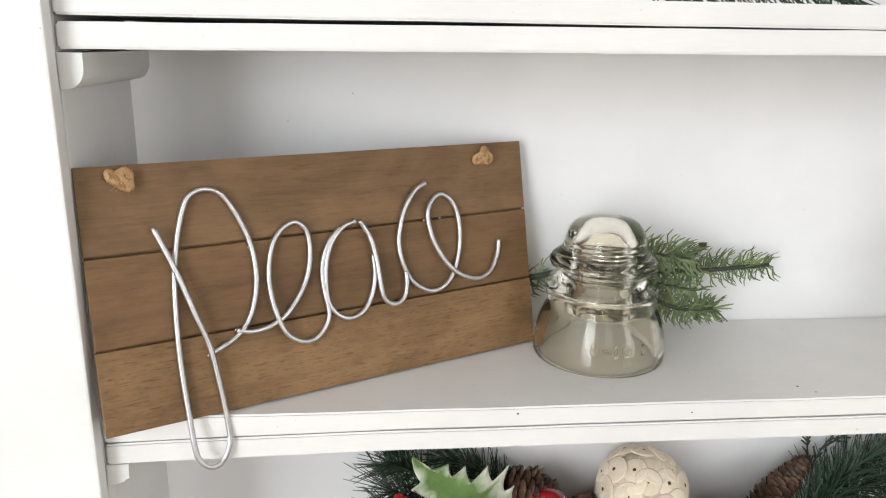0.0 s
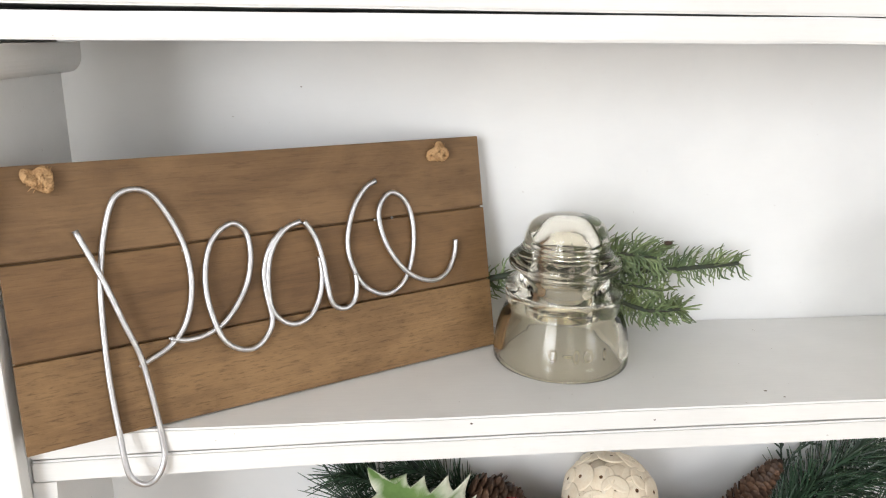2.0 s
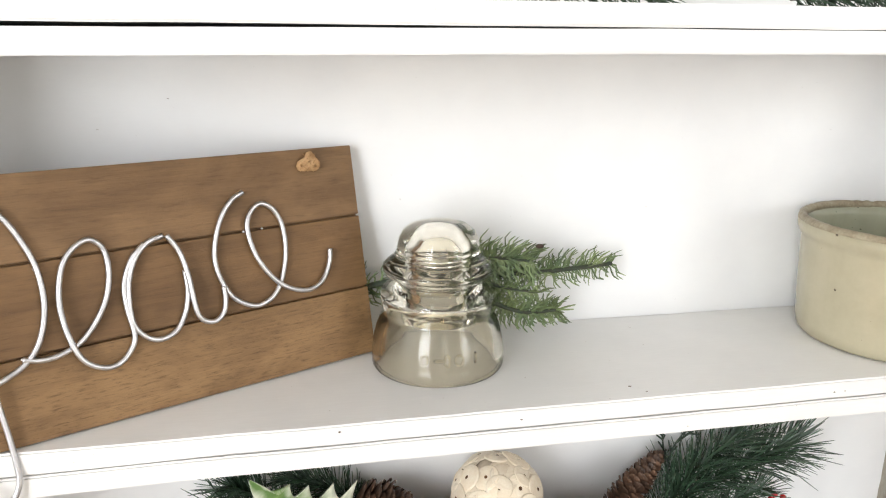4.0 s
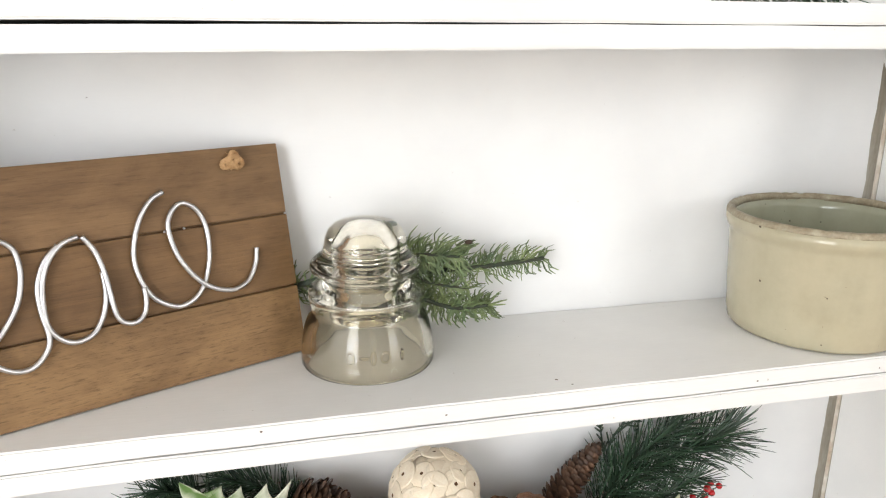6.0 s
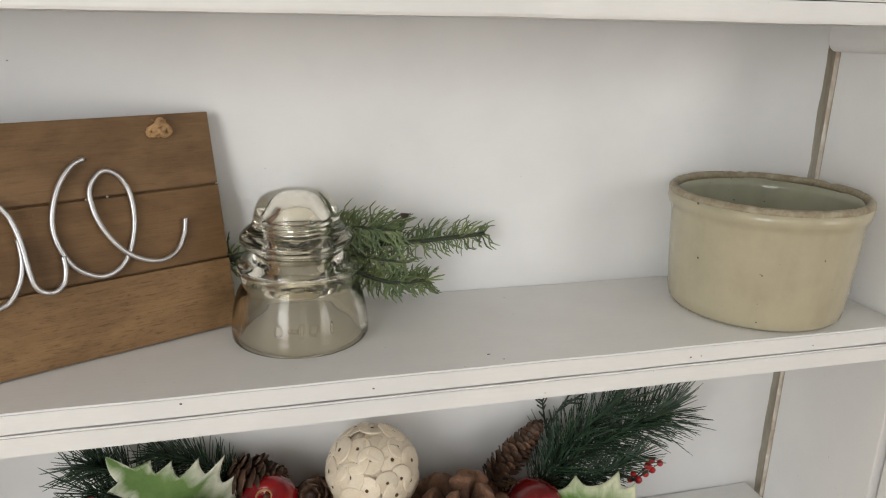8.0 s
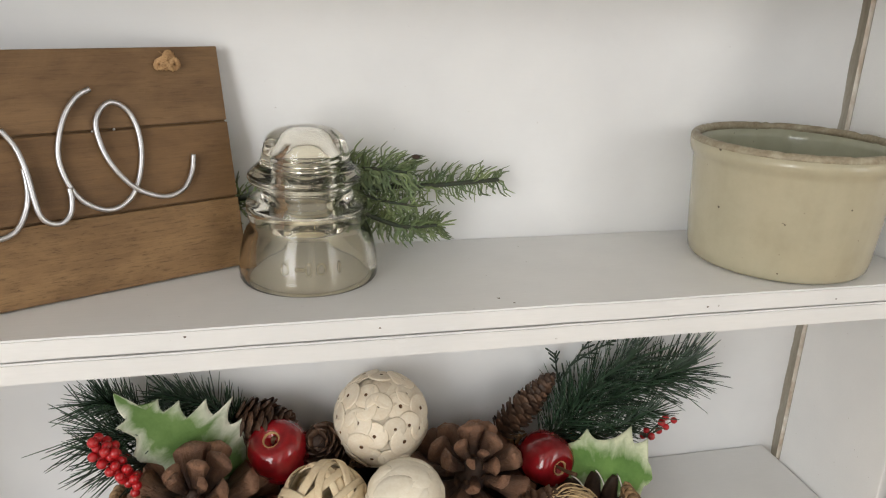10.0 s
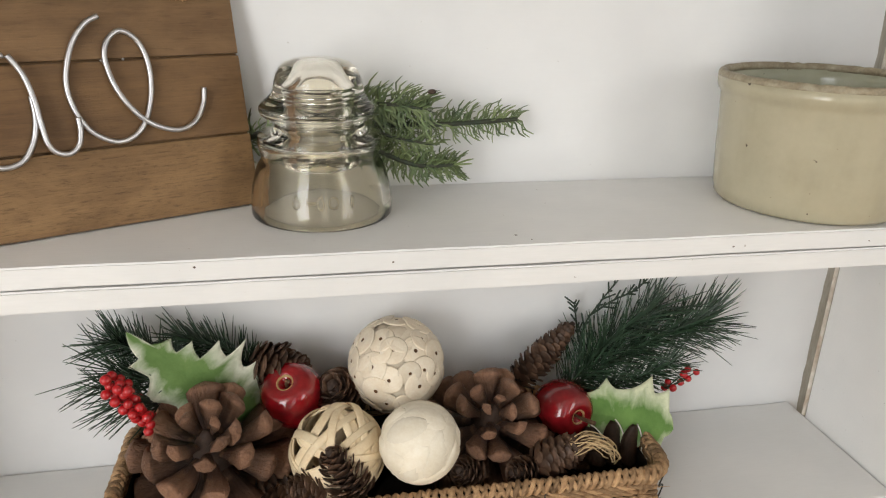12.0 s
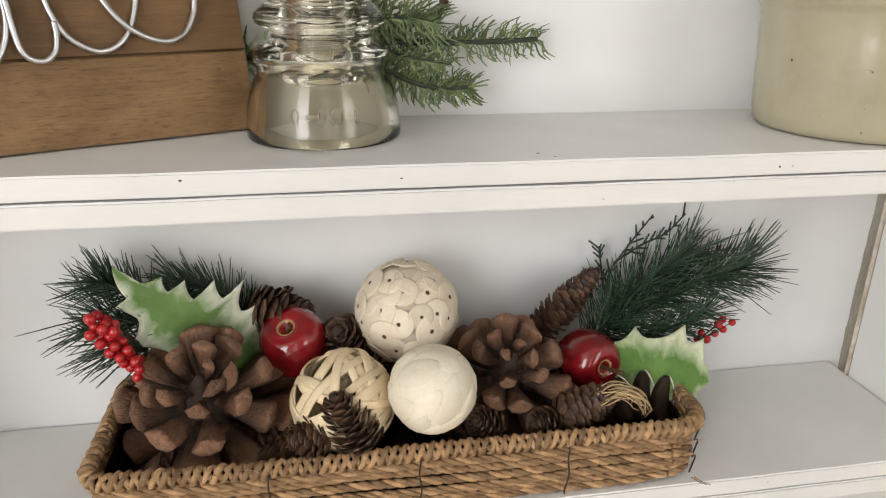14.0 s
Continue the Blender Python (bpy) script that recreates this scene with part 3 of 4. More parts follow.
# ---- pine and spruce ----
def needles(bm, stem, count, length, thick, tilt, seed, spread=math.tau, around=0.0, curl=0.25, start=0.0, along=None, wave=0.0, gap=None, fan=False):
    """Fine tapered needles set round a stem; tilt is the angle between needle and stem."""
    rng = random.Random(seed)
    pts = [Vector(p) for p in stem]
    fr = frames(pts)
    for i in range(count):
        f = start + (1 - start) * (i + rng.random()) / count
        if gap and gap[0] < f < gap[1]:
            continue
        k = min(len(pts) - 1, int(f * (len(pts) - 1)))
        p, (t, u, v) = pts[k].lerp(pts[min(k + 1, len(pts) - 1)], f * (len(pts) - 1) - k), fr[k]
        a = around + rng.uniform(-0.5, 0.5) * spread
        out = math.cos(a) * u + math.sin(a) * v
        if fan:
            # pressed flat against the wall, with the stem showing in front
            if out.y < -0.45 and rng.random() < 0.8:
                continue
            out = Vector((out.x, 0.5 * out.y, out.z)).normalized()
        th = radians(tilt) * rng.uniform(0.7, 1.25)
        if along:
            th *= along(f)
        d = (math.cos(th) * t + math.sin(th) * out).normalized()
        bend = (t * rng.uniform(-0.1, 1.1) + Vector((rng.uniform(-1, 1), rng.uniform(-1, 1), rng.uniform(-1, 0.6))) * 0.7) * curl
        n = length * rng.uniform(0.65, 1.15)
        w = thick * rng.uniform(0.8, 1.2)
        s1 = d.orthogonal().normalized()
        s2 = d.cross(s1)
        rows = []
        sway = (t + out * rng.uniform(-0.4, 0.4)) * n * wave * rng.uniform(0.5, 1.5)
        for g, r in ((0.0, 0.9), (0.3, 1.0), (0.55, 1.0), (0.78, 0.95), (0.96, 0.62)):
            c = p + d * n * g + bend * n * g * g + sway * math.sin(6.0 * g)
            rows.append([bm.verts.new(c + w * r * (math.cos(q) * s1 + math.sin(q) * s2)) for q in (0, math.tau / 3, 2 * math.tau / 3)])
        tip = bm.verts.new(p + d * n + bend * n + sway * math.sin(6.0))
        for a_, b_ in zip(rows, rows[1:]):
            for q in range(3):
                bm.faces.new((a_[q], a_[(q + 1) % 3], b_[(q + 1) % 3], b_[q]))
        for q in range(3):
            bm.faces.new((rows[-1][q], rows[-1][(q + 1) % 3], tip))
    return bm


branch = thing("spruce_branch", pose(0.125, 0.518, MID), "artificial green spruce branch lying behind the insulator", "branch")
back = Matrix.Translation((-0.125, -0.518, -MID))
for k, (run, r, cnt, ln) in enumerate((([(0.088, 0.528, 1.2020), (0.116, 0.520, 1.2290), (0.165, 0.508, 1.2385), (0.215, 0.503, 1.2395), (0.258, 0.509, 1.2385), (0.306, 0.515, 1.2400)], 0.0026, 560, 0.0150),
                                       ([(0.165, 0.508, 1.238), (0.195, 0.497, 1.2260), (0.228, 0.494, 1.2130), (0.256, 0.497, 1.2115)], 0.0021, 380, 0.0138),
                                       ([(0.150, 0.512, 1.234), (0.178, 0.499, 1.2510), (0.205, 0.493, 1.2555), (0.232, 0.492, 1.2525)], 0.0018, 420, 0.0170),
                                       ([(0.165, 0.508, 1.238), (0.190, 0.500, 1.2385), (0.215, 0.495, 1.2320), (0.240, 0.494, 1.2270)], 0.0014, 150, 0.0110))):
    path = [back @ p for p in glide(run, 8)]
    stem = part("stem", tube(bmesh.new(), path, lambda q, r=r: r * (1 - 0.35 * q), 7), TWIG, branch, "dark green stem", True)
    part("needles", needles(bmesh.new(), path, cnt, ln, 0.00070, 72, 10 + k, curl=0.42, wave=0.13, fan=True, start=0.06 if k == 0 else 0.30, along=lambda f: 1.0 - 0.30 * f ** 3, gap=(0.25, 0.46) if k == 0 else None), NEEDLE_SOFT, stem, "curled soft green needles")
bm = bmesh.new()
bmesh.ops.create_icosphere(bm, subdivisions=2, radius=0.0024)
bmesh.ops.transform(bm, matrix=back @ Matrix.Translation((0.2375, 0.487, 1.2645)) @ Matrix.Diagonal((1.3, 0.8, 0.7, 1)), verts=bm.verts[:])
part("bud", bm, CORE, stem, "black broken bud", True)


# ---- basket on the lower shelf ----
BX0, BX1, BY0, BY1 = 0.0145, 0.4035, 0.4035, 0.522


def basket_loop(inset, z, sag=0.0, r0=0.014):
    """A rounded rectangle round the basket."""
    pts = []
    for cx, cy, a0, r in ((BX1, BY0, -90, 0.020), (BX1, BY1, 0, 0.030), (BX0, BY1, 90, r0), (BX0, BY0, 180, r0)):
        sx, sy = (-1 if cx == BX1 else 1), (1 if cy == BY0 else -1)
        for k in range(7):
            a = radians(a0 + 15 * k)
            pts.append(Vector((cx + sx * (inset + r) + r * math.cos(a), cy + sy * (inset + r) + r * math.sin(a), z)))
    run = resample(pts, 0.004, True)
    return [p + Vector((0.0006 * noise.noise(p * 40), 0.0008 * noise.noise(p * 35 + Vector((0, 0, 9))), sag * noise.noise(p * 14 + Vector((5, 0, z * 40))))) for p in run]


basket = thing("seagrass_basket", pose(0.21, 0.46, LOW), "rectangular tan woven seagrass basket filled with festive decorations", "basket")
in_basket = Matrix.Translation((-0.21, -0.46, -LOW))


def put(name, bm, material, parent, inverse, label="", smooth_faces=True, stuff=False):
    bmesh.ops.transform(bm, matrix=inverse, verts=bm.verts[:])
    ob = part(name, bm, material, parent, label, smooth_faces)
    return tagged(ob, kind="stuff") if stuff else ob


for i in range(7):
    z = LOW + 0.0040 + i * 0.0058
    put("rope_coil", rope(bmesh.new(), basket_loop(0.0008 + 0.0010 * math.sin(i * 2.1), z, 0.0036), 0.0026, 3, 0.0225 + 0.0016 * (i % 3), True, 0.35, 11, 7, 30 + i), SEAGRASS, basket, in_basket)


def braid(bm, path, r, pitch, seed):
    """Flat leaves of grass bound over the edge, each loop leaning on the next."""
    rng = random.Random(seed)
    pts = resample(path, pitch, True)
    fr = frames(pts, True)
    for i, (p, (t, u, v)) in enumerate(zip(pts, fr)):
        up = Vector((0, 0, 1))
        out = t.cross(up).normalized()
        for s in (1, -1):
            run = []
            for k in range(9):
                a = radians(-70 + 250 * k / 8)
                along = (k / 8 - 0.5) * pitch * (1.5 if s > 0 else 1.9) * s
                run.append(p + t * (along + rng.uniform(-1, 1) * pitch * 0.06) + out * (r * 0.95 * math.cos(a) * rng.uniform(0.92, 1.08)) + up * (r * math.sin(a) * rng.uniform(0.9, 1.1)))
            w = r * (rng.uniform(0.33, 0.46) if s > 0 else rng.uniform(0.24, 0.32))
            tube(bm, run, lambda q, w=w: w * (0.55 + 0.9 * math.sin(math.pi * min(1, max(0, q))) ** 0.6), 6, False, 0.8)
    return bm


rim_path = basket_loop(-0.0005, 1.0005, 0.0022)
rim_braid = put("rim_braid", braid(bmesh.new(), rim_path, 0.0045, 0.0058, 5), SEAGRASS, basket, in_basket, "thick braided seagrass rim")
# Core coloured near-black so the gaps between rim loops look shaded.
put("rim_core", tube(bmesh.new(), basket_loop(0.0005, 1.0000, 0.0022), 0.0028, 6, True), GAP_SHADE, rim_braid, in_basket, "near-black rim core giving the shade between the loops")
# Inner sheet behind the ropes; its near-black colour paints the shade in their gaps.
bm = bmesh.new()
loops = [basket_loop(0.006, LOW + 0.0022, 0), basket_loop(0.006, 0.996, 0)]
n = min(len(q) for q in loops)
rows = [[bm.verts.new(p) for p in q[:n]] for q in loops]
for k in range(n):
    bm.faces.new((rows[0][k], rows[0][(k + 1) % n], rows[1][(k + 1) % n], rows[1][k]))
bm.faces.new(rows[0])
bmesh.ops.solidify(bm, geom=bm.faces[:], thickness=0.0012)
put("liner", bm, GAP_SHADE, basket, in_basket, "near-black inner sheet giving the shade between the ropes", False)
for x in (0.118, 0.210, 0.307):
    run = glide([(x + 0.001, BY0 - 0.0042, 0.9985), (x, BY0 - 0.0050, 0.988), (x + 0.0015, BY0 - 0.0046, 0.976), (x - 0.001, BY0 - 0.0050, 0.9640), (x, BY0 - 0.0035, 0.9600)], 5)
    put("tie", tube(bmesh.new(), run, 0.0006, 6), TIE, basket, in_basket, "thin dark binding wire")
for z0, z1 in ((0.999, 0.986), (0.986, 0.973), (0.973, 0.960)):
    run = glide([(BX1 - 0.004, BY0 + 0.004, z0), (BX1 + 0.0040, BY0 + 0.012, (z0 + z1) / 2), (BX1 - 0.004, BY0 + 0.004, z1)], 6)
    put("tie", tube(bmesh.new(), run, 0.0006, 6), TIE, basket, in_basket, "thin dark binding wire")
rng = random.Random(12)
bm = bmesh.new()
for i in range(46):
    x = rng.uniform(BX0, BX1)
    p = Vector((x, BY0 - 0.0040, rng.choice((rng.uniform(0.962, 0.996), rng.uniform(1.0, 1.006)))))
    d = Vector((rng.choice((-1, 1)), rng.uniform(-0.5, 0.0), rng.uniform(-0.35, 0.35))).normalized() * rng.uniform(0.004, 0.014)
    tube(bm, glide([p, p + d * 0.5 + Vector((0, 0, rng.uniform(-1, 1) * 0.001)), p + d], 3), lambda q: 0.0003 * (1 - 0.7 * q), 4)
for i in range(2):
    p = Vector((BX1 - 0.006 + i * 0.002, BY0 - 0.003, 0.9615))
    tube(bm, glide([p, p + Vector((0.004, -0.003, -0.002)), p + Vector((0.009 + 0.001 * i, -0.005, -0.0035 - 0.0005 * i))], 4), lambda q: 0.0005 * (1 - 0.6 * q), 4)
put("fray", bm, SEAGRASS, basket, in_basket, "frayed grass ends", True, True)


# ---- pine cones ----
def scale_mesh(name, length, width, thick, material):
    """One woody scale: narrow stalk, broad thickened tip with a ridge and a small boss."""
    bm = bmesh.new()
    rng = random.Random(int(width * 1000))
    rows = []
    shape = ((0.0, 0.28, 0.40, 0.0), (0.35, 0.42, 0.48, -0.015), (0.66, 0.80, 0.66, -0.02), (0.82, 1.0, 1.0, 0.0), (0.90, 0.98, 1.42, 0.025), (0.955, 0.90, 1.30, 0.045), (0.985, 0.70, 0.95, 0.055))
    for f, w, t, lift in shape:
        y, z0 = width * w / 2, length * lift
        h = thick * t / 2
        rows.append([bm.verts.new((f * length - 0.03 * abs(a) + rng.uniform(-0.012, 0.012), a * y * rng.uniform(0.92, 1.08), z0 + b * h + rng.uniform(-0.008, 0.008))) for a, b in ((-1, 0.0), (-0.55, 0.55), (0, 1.15), (0.55, 0.55), (1, 0.0), (0.6, -0.8), (0, -0.9), (-0.6, -0.8))])
    for a, b in zip(rows, rows[1:]):
        for k in range(8):
            bm.faces.new((a[k], b[k], b[(k + 1) % 8], a[(k + 1) % 8]))
    bm.faces.new(rows[0])
    boss = bm.verts.new((length * 1.02, 0, length * 0.045))
    for k in range(8):
        bm.faces.new((rows[-1][k], boss, rows[-1][(k + 1) % 8]))
    bmesh.ops.recalc_face_normals(bm, faces=bm.faces[:])
    soft = [True] * len(bm.faces)
    data = bpy.data.meshes.new(name)
    bm.to_mesh(data)
    bm.free()
    data.materials.append(material)
    data.polygons.foreach_set("use_smooth", soft)
    return data


def open_cone(m, radius, height, count, label, seed, wide=1.0):
    """A wide open pine cone with its tip along the pose's z."""
    rng = random.Random(seed)
    cone = thing("pine_cone", m, label, "pine cone", "large pine cones")
    part("core", lathe(bmesh.new(), [(0, -0.45 * height), (radius * 0.24, -0.4 * height), (radius * 0.26, -0.1 * height), (radius * 0.15, 0.30 * height), (radius * 0.05, 0.46 * height), (0, 0.48 * height)], 14), CORE, cone, "", True)
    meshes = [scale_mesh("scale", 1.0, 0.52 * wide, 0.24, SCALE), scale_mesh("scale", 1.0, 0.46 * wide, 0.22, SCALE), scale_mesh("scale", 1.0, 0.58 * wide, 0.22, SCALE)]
    for i in range(count):
        f = ((i + 0.5) / count) ** 0.80
        a = i * 2.39996 + rng.uniform(-0.15, 0.15)
        lift = radians(78 - 104 * f ** 0.72 + rng.uniform(-8, 8))
        ln = radius * (0.34 + 0.60 * min(1.0, f * 1.7) ** 0.8) * rng.uniform(0.9, 1.08)
        r = radius * (0.02 + 0.10 * f ** 0.7)
        z = height * (0.40 - 0.85 * f)
        piece("scale", meshes[i % 3], cone, Matrix.Rotation(a, 4, "Z") @ Matrix.Translation((r, 0, z)) @ Matrix.Rotation(-lift, 4, "Y") @ Matrix.Rotation(rng.uniform(-0.32, 0.32), 4, "X") @ Matrix.Rotation(rng.uniform(-0.16, 0.16), 4, "Z") @ Matrix.Scale(ln, 4))
    return cone


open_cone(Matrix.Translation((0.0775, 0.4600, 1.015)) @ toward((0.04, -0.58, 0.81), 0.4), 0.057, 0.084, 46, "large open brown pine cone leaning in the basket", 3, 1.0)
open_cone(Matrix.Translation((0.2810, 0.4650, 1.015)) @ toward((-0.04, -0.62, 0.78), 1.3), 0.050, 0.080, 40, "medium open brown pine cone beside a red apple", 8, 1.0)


def slim_cone(tip, base, radius, count, label, seed):
    """A small closed spruce cone from base to tip."""
    rng = random.Random(seed)
    tip, base = Vector(tip), Vector(base)
    axis = tip - base
    ln = axis.length
    cone = thing("small_pine_cone", Matrix.Translation(base) @ toward(axis, rng.random() * 6), label, "pine cone", "small pine cones")
    body = lambda f: radius * (math.sin(math.pi * min(1.0, 0.16 + 0.80 * f)) ** 0.7)
    part("core", lathe(bmesh.new(), [(0, 0)] + [(0.72 * body(k / 8), ln * k / 8) for k in range(9)] + [(0, ln)], 12), CORE, cone, "", True)
    bm = bmesh.new()
    count = int(count * 1.05)
    for i in range(count):
        f = (i + 0.5) / count
        a = i * 2.39996
        m = Matrix.Rotation(a, 4, "Z") @ Matrix.Translation((body(f) * 0.62, 0, ln * (f * 0.94) - radius * 0.25)) @ Matrix.Rotation(-radians(34 + 38 * f + rng.uniform(-8, 8)), 4, "Y")
        s = radius * rng.uniform(0.85, 1.05) * (1.0 - 0.45 * f ** 3)
        rows = []
        for g, w, t, up in ((0.0, 0.45, 0.10, 0), (0.45, 0.98, 0.14, -0.02), (0.78, 1.08, 0.18, -0.04), (0.95, 0.80, 0.17, -0.05), (1.03, 0.36, 0.10, -0.06)):
            rows.append([bm.verts.new(m @ Vector((g * s, q * w * s / 2, up * s + e * t * s / 2))) for q, e in ((-1, 0), (0, 1), (1, 0), (0, -1))])
        for p, q in zip(rows, rows[1:]):
            for k in range(4):
                bm.faces.new((p[k], q[k], q[(k + 1) % 4], p[(k + 1) % 4]))
        bm.faces.new(rows[-1][::-1])
    bmesh.ops.recalc_face_normals(bm, faces=bm.faces[:])
    tagged(part("scale_coat", bm, SCALE_SMALL, cone), kind="stuff")
    return cone


slim_cone((0.364, 0.512, 1.0720), (0.314, 0.495, 1.032), 0.0102, 95, "slim brown spruce cone leaning against the back panel", 1)
slim_cone((0.149, 0.498, 1.052), (0.108, 0.508, 1.056), 0.0150, 80, "brown spruce cone lying behind the red apple", 2)
slim_cone((0.164, 0.478, 1.053), (0.176, 0.502, 1.022), 0.0145, 80, "small dark spruce cone between apple and ball", 3)
slim_cone((0.1585, 0.4105, 1.043), (0.177, 0.414, 1.006), 0.0120, 85, "small brown spruce cone in front of the vine ball", 4)
slim_cone((0.1300, 0.414, 1.012), (0.156, 0.416, 1.012), 0.0100, 60, "small brown spruce cone behind the basket rim", 5)
slim_cone((0.352, 0.432, 1.015), (0.308, 0.424, 1.003), 0.0108, 85, "small brown spruce cone inside the basket rim", 6)
slim_cone((0.248, 0.420, 1.010), (0.264, 0.428, 0.998), 0.0095, 55, "tiny brown spruce cone beside the white ball", 7)
slim_cone((0.286, 0.416, 1.005), (0.306, 0.424, 0.998), 0.0090, 50, "tiny brown spruce cone behind the basket rim", 9)
for k, (x, y, dx) in enumerate(((0.05, 0.43, 0.03), (0.11, 0.45, 0.03), (0.17, 0.47, 0.025), (0.23, 0.47, 0.03), (0.30, 0.47, 0.03), (0.35, 0.46, 0.03), (0.14, 0.43, -0.03), (0.24, 0.435, 0.03), (0.33, 0.435, -0.03), (0.385, 0.46, 0.0), (0.07, 0.49, 0.03), (0.28, 0.50, -0.03))):
    slim_cone((x + dx, y + 0.01, 0.985), (x, y, 0.975), 0.0140, 44, "dark spruce cone down inside the basket", 20 + k)


# ---- apples ----
def apple(m, r, skin, label, stem_len, husk):
    ob = thing("apple", m, label, "apple", "red apples")
    prof = [(0, 0.60)] + [(r * x, r * z) for x, z in ((0.06, 0.66), (0.16, 0.78), (0.30, 0.89), (0.48, 0.93), (0.68, 0.86), (0.86, 0.66), (0.97, 0.36), (1.0, 0.02), (0.96, -0.34), (0.84, -0.65), (0.66, -0.86), (0.44, -0.95), (0.26, -0.92), (0.12, -0.84))] + [(0, -0.8 * r)]
    prof[0] = (0, 0.62 * r)
    bm = lathe(bmesh.new(), prof, 48)
    for v in bm.verts:
        a = math.atan2(v.co.y, v.co.x)
        k = 1 + 0.018 * math.cos(5 * a) * max(0, -v.co.z / r + 0.3) + 0.01 * noise.noise(v.co * 60)
        v.co.x *= k
        v.co.y *= k
    flesh = part("flesh", bm, skin, ob, "", True)
    ring = [(0.25 * r * math.cos(math.tau * i / 16), 0.25 * r * math.sin(math.tau * i / 16), 0.83 * r + 0.012 * r * (i % 2)) for i in range(16)]
    part("husk", tube(bmesh.new(), [Vector(p) for p in ring], 0.050 * r, 6, True, 0.5), husk, flesh, "pale ring round the stalk", True)
    run = glide([(0, 0, 0.6 * r), (0.03 * r, 0, 0.6 * r + 0.45 * stem_len), (0.10 * r, 0.05 * r, 0.6 * r + stem_len)], 5)
    part("stalk", tube(bmesh.new(), run, lambda q: 0.062 * r * (0.8 + 0.5 * q), 7), STALK, flesh, "brown stalk", True)
    return ob


apple(Matrix.Translation((0.136, 0.488, 1.0395)) @ toward((-0.26, -0.48, 0.84)), 0.0236, RED, "small glossy red apple with a pale stalk ring", 0.008, HUSK)
apple(Matrix.Translation((0.3455, 0.474, 1.0165)) @ toward((0.32, -0.90, 0.12)), 0.0222, DARKRED, "small glossy dark red apple with a thin stalk", 0.022, HUSK)

# ---- decorative balls ----
ball = thing("disc_ball", pose(0.2148, 0.4962, 1.0545, 20, 10, 35), "ball covered with overlapping pale wooden discs", "decorative ball")
BR = 0.0352
bm = bmesh.new()
bmesh.ops.create_icosphere(bm, subdivisions=4, radius=BR - 0.0006)
part("core", bm, DISC, ball, "", True)
discs = []
for k in range(3):
    bm = bmesh.new()
    r = (0.0104, 0.0116, 0.0092)[k]
    rows = []
    for f, lift in ((0.13, 0.0), (0.13, -0.0010), (0.18, 0.0), (0.55, 0.0), (0.92, 0.0), (1.0, -0.0003), (1.0, -0.0011)):
        rows.append([bm.verts.new((f * r * math.cos(math.tau * i / 22) * (1 + 0.04 * f * math.sin(3 * math.tau * i / 22 + k)), f * r * math.sin(math.tau * i / 22), lift + 0.0012 - 0.62 * (f * r) ** 2 / (2 * BR))) for i in range(22)])
    order = [rows[1], rows[0], rows[2], rows[3], rows[4], rows[5], rows[6]]
    for a, b in zip(order, order[1:]):
        for i in range(22):
            bm.faces.new((a[i], b[i], b[(i + 1) % 22], a[(i + 1) % 22]))
    hole = bm.faces.new(rows[1])
    bmesh.ops.recalc_face_normals(bm, faces=bm.faces[:])
    for f in bm.faces:
        f.material_index = 1 if all(v.co.xy.length < 0.14 * r for v in f.verts) else 0
    data = bpy.data.meshes.new("disc")
    bm.to_mesh(data)
    bm.free()
    data.materials.append(DISC)
    data.materials.append(PORE)
    data.polygons.foreach_set("use_smooth", [True] * len(data.polygons))
    discs.append(data)
rng = random.Random(6)
for i, d in enumerate(sphere_points(80, 0.14, 6)):
    piece("disc", discs[i % 3], ball, Matrix.Translation(d * (BR + rng.uniform(-0.0004, 0.0008))) @ toward(d, rng.random() * 6) @ Matrix.Rotation(rng.uniform(-0.09, 0.09), 4, "X") @ Matrix.Rotation(rng.uniform(-0.09, 0.09), 4, "Y"))

vine = thing("vine_ball", pose(0.1660, 0.4400, 1.0205), "hollow ball woven of pale peeled vine strips", "decorative ball")
rng = random.Random(15)
VR = 0.0325
for i in range(27):
    d = Vector((rng.uniform(-0.5, 0.5), rng.uniform(-0.9, 0.3), 1.0) if i % 3 else (1.0, rng.uniform(-1, 1), rng.uniform(-0.6, 0.6))).normalized()
    m = toward(d)
    off = rng.uniform(-0.5, 0.5) * VR
    rr = math.sqrt(VR * VR - off * off) * rng.uniform(0.95, 1.03)
    bm = bmesh.new()
    w, t = rng.uniform(0.0024, 0.0040), 0.0007
    n = 56
    rows = []
    for k in range(n):
        a = math.tau * k / n
        wob = off + 0.0022 * math.sin(2 * a + i)
        c = Vector((math.cos(a) * rr, math.sin(a) * rr, wob))
        o = c.normalized()
        s = Vector((0, 0, 1)) - o * o.z
        s.normalize()
        rows.append([bm.verts.new(m @ (c + s * w * x + o * t * y)) for x, y in ((-1, -1), (-1, 0.6), (-0.5, 1.1), (0.5, 1.1), (1, 0.6), (1, -1))])
    for k in range(n):
        a, b = rows[k], rows[(k + 1) % n]
        for q in range(6):
            bm.faces.new((a[q], a[(q + 1) % 6], b[(q + 1) % 6], b[q]))
    bmesh.ops.recalc_face_normals(bm, faces=bm.faces[:])
    part("strip", bm, VINE, vine, "", True)

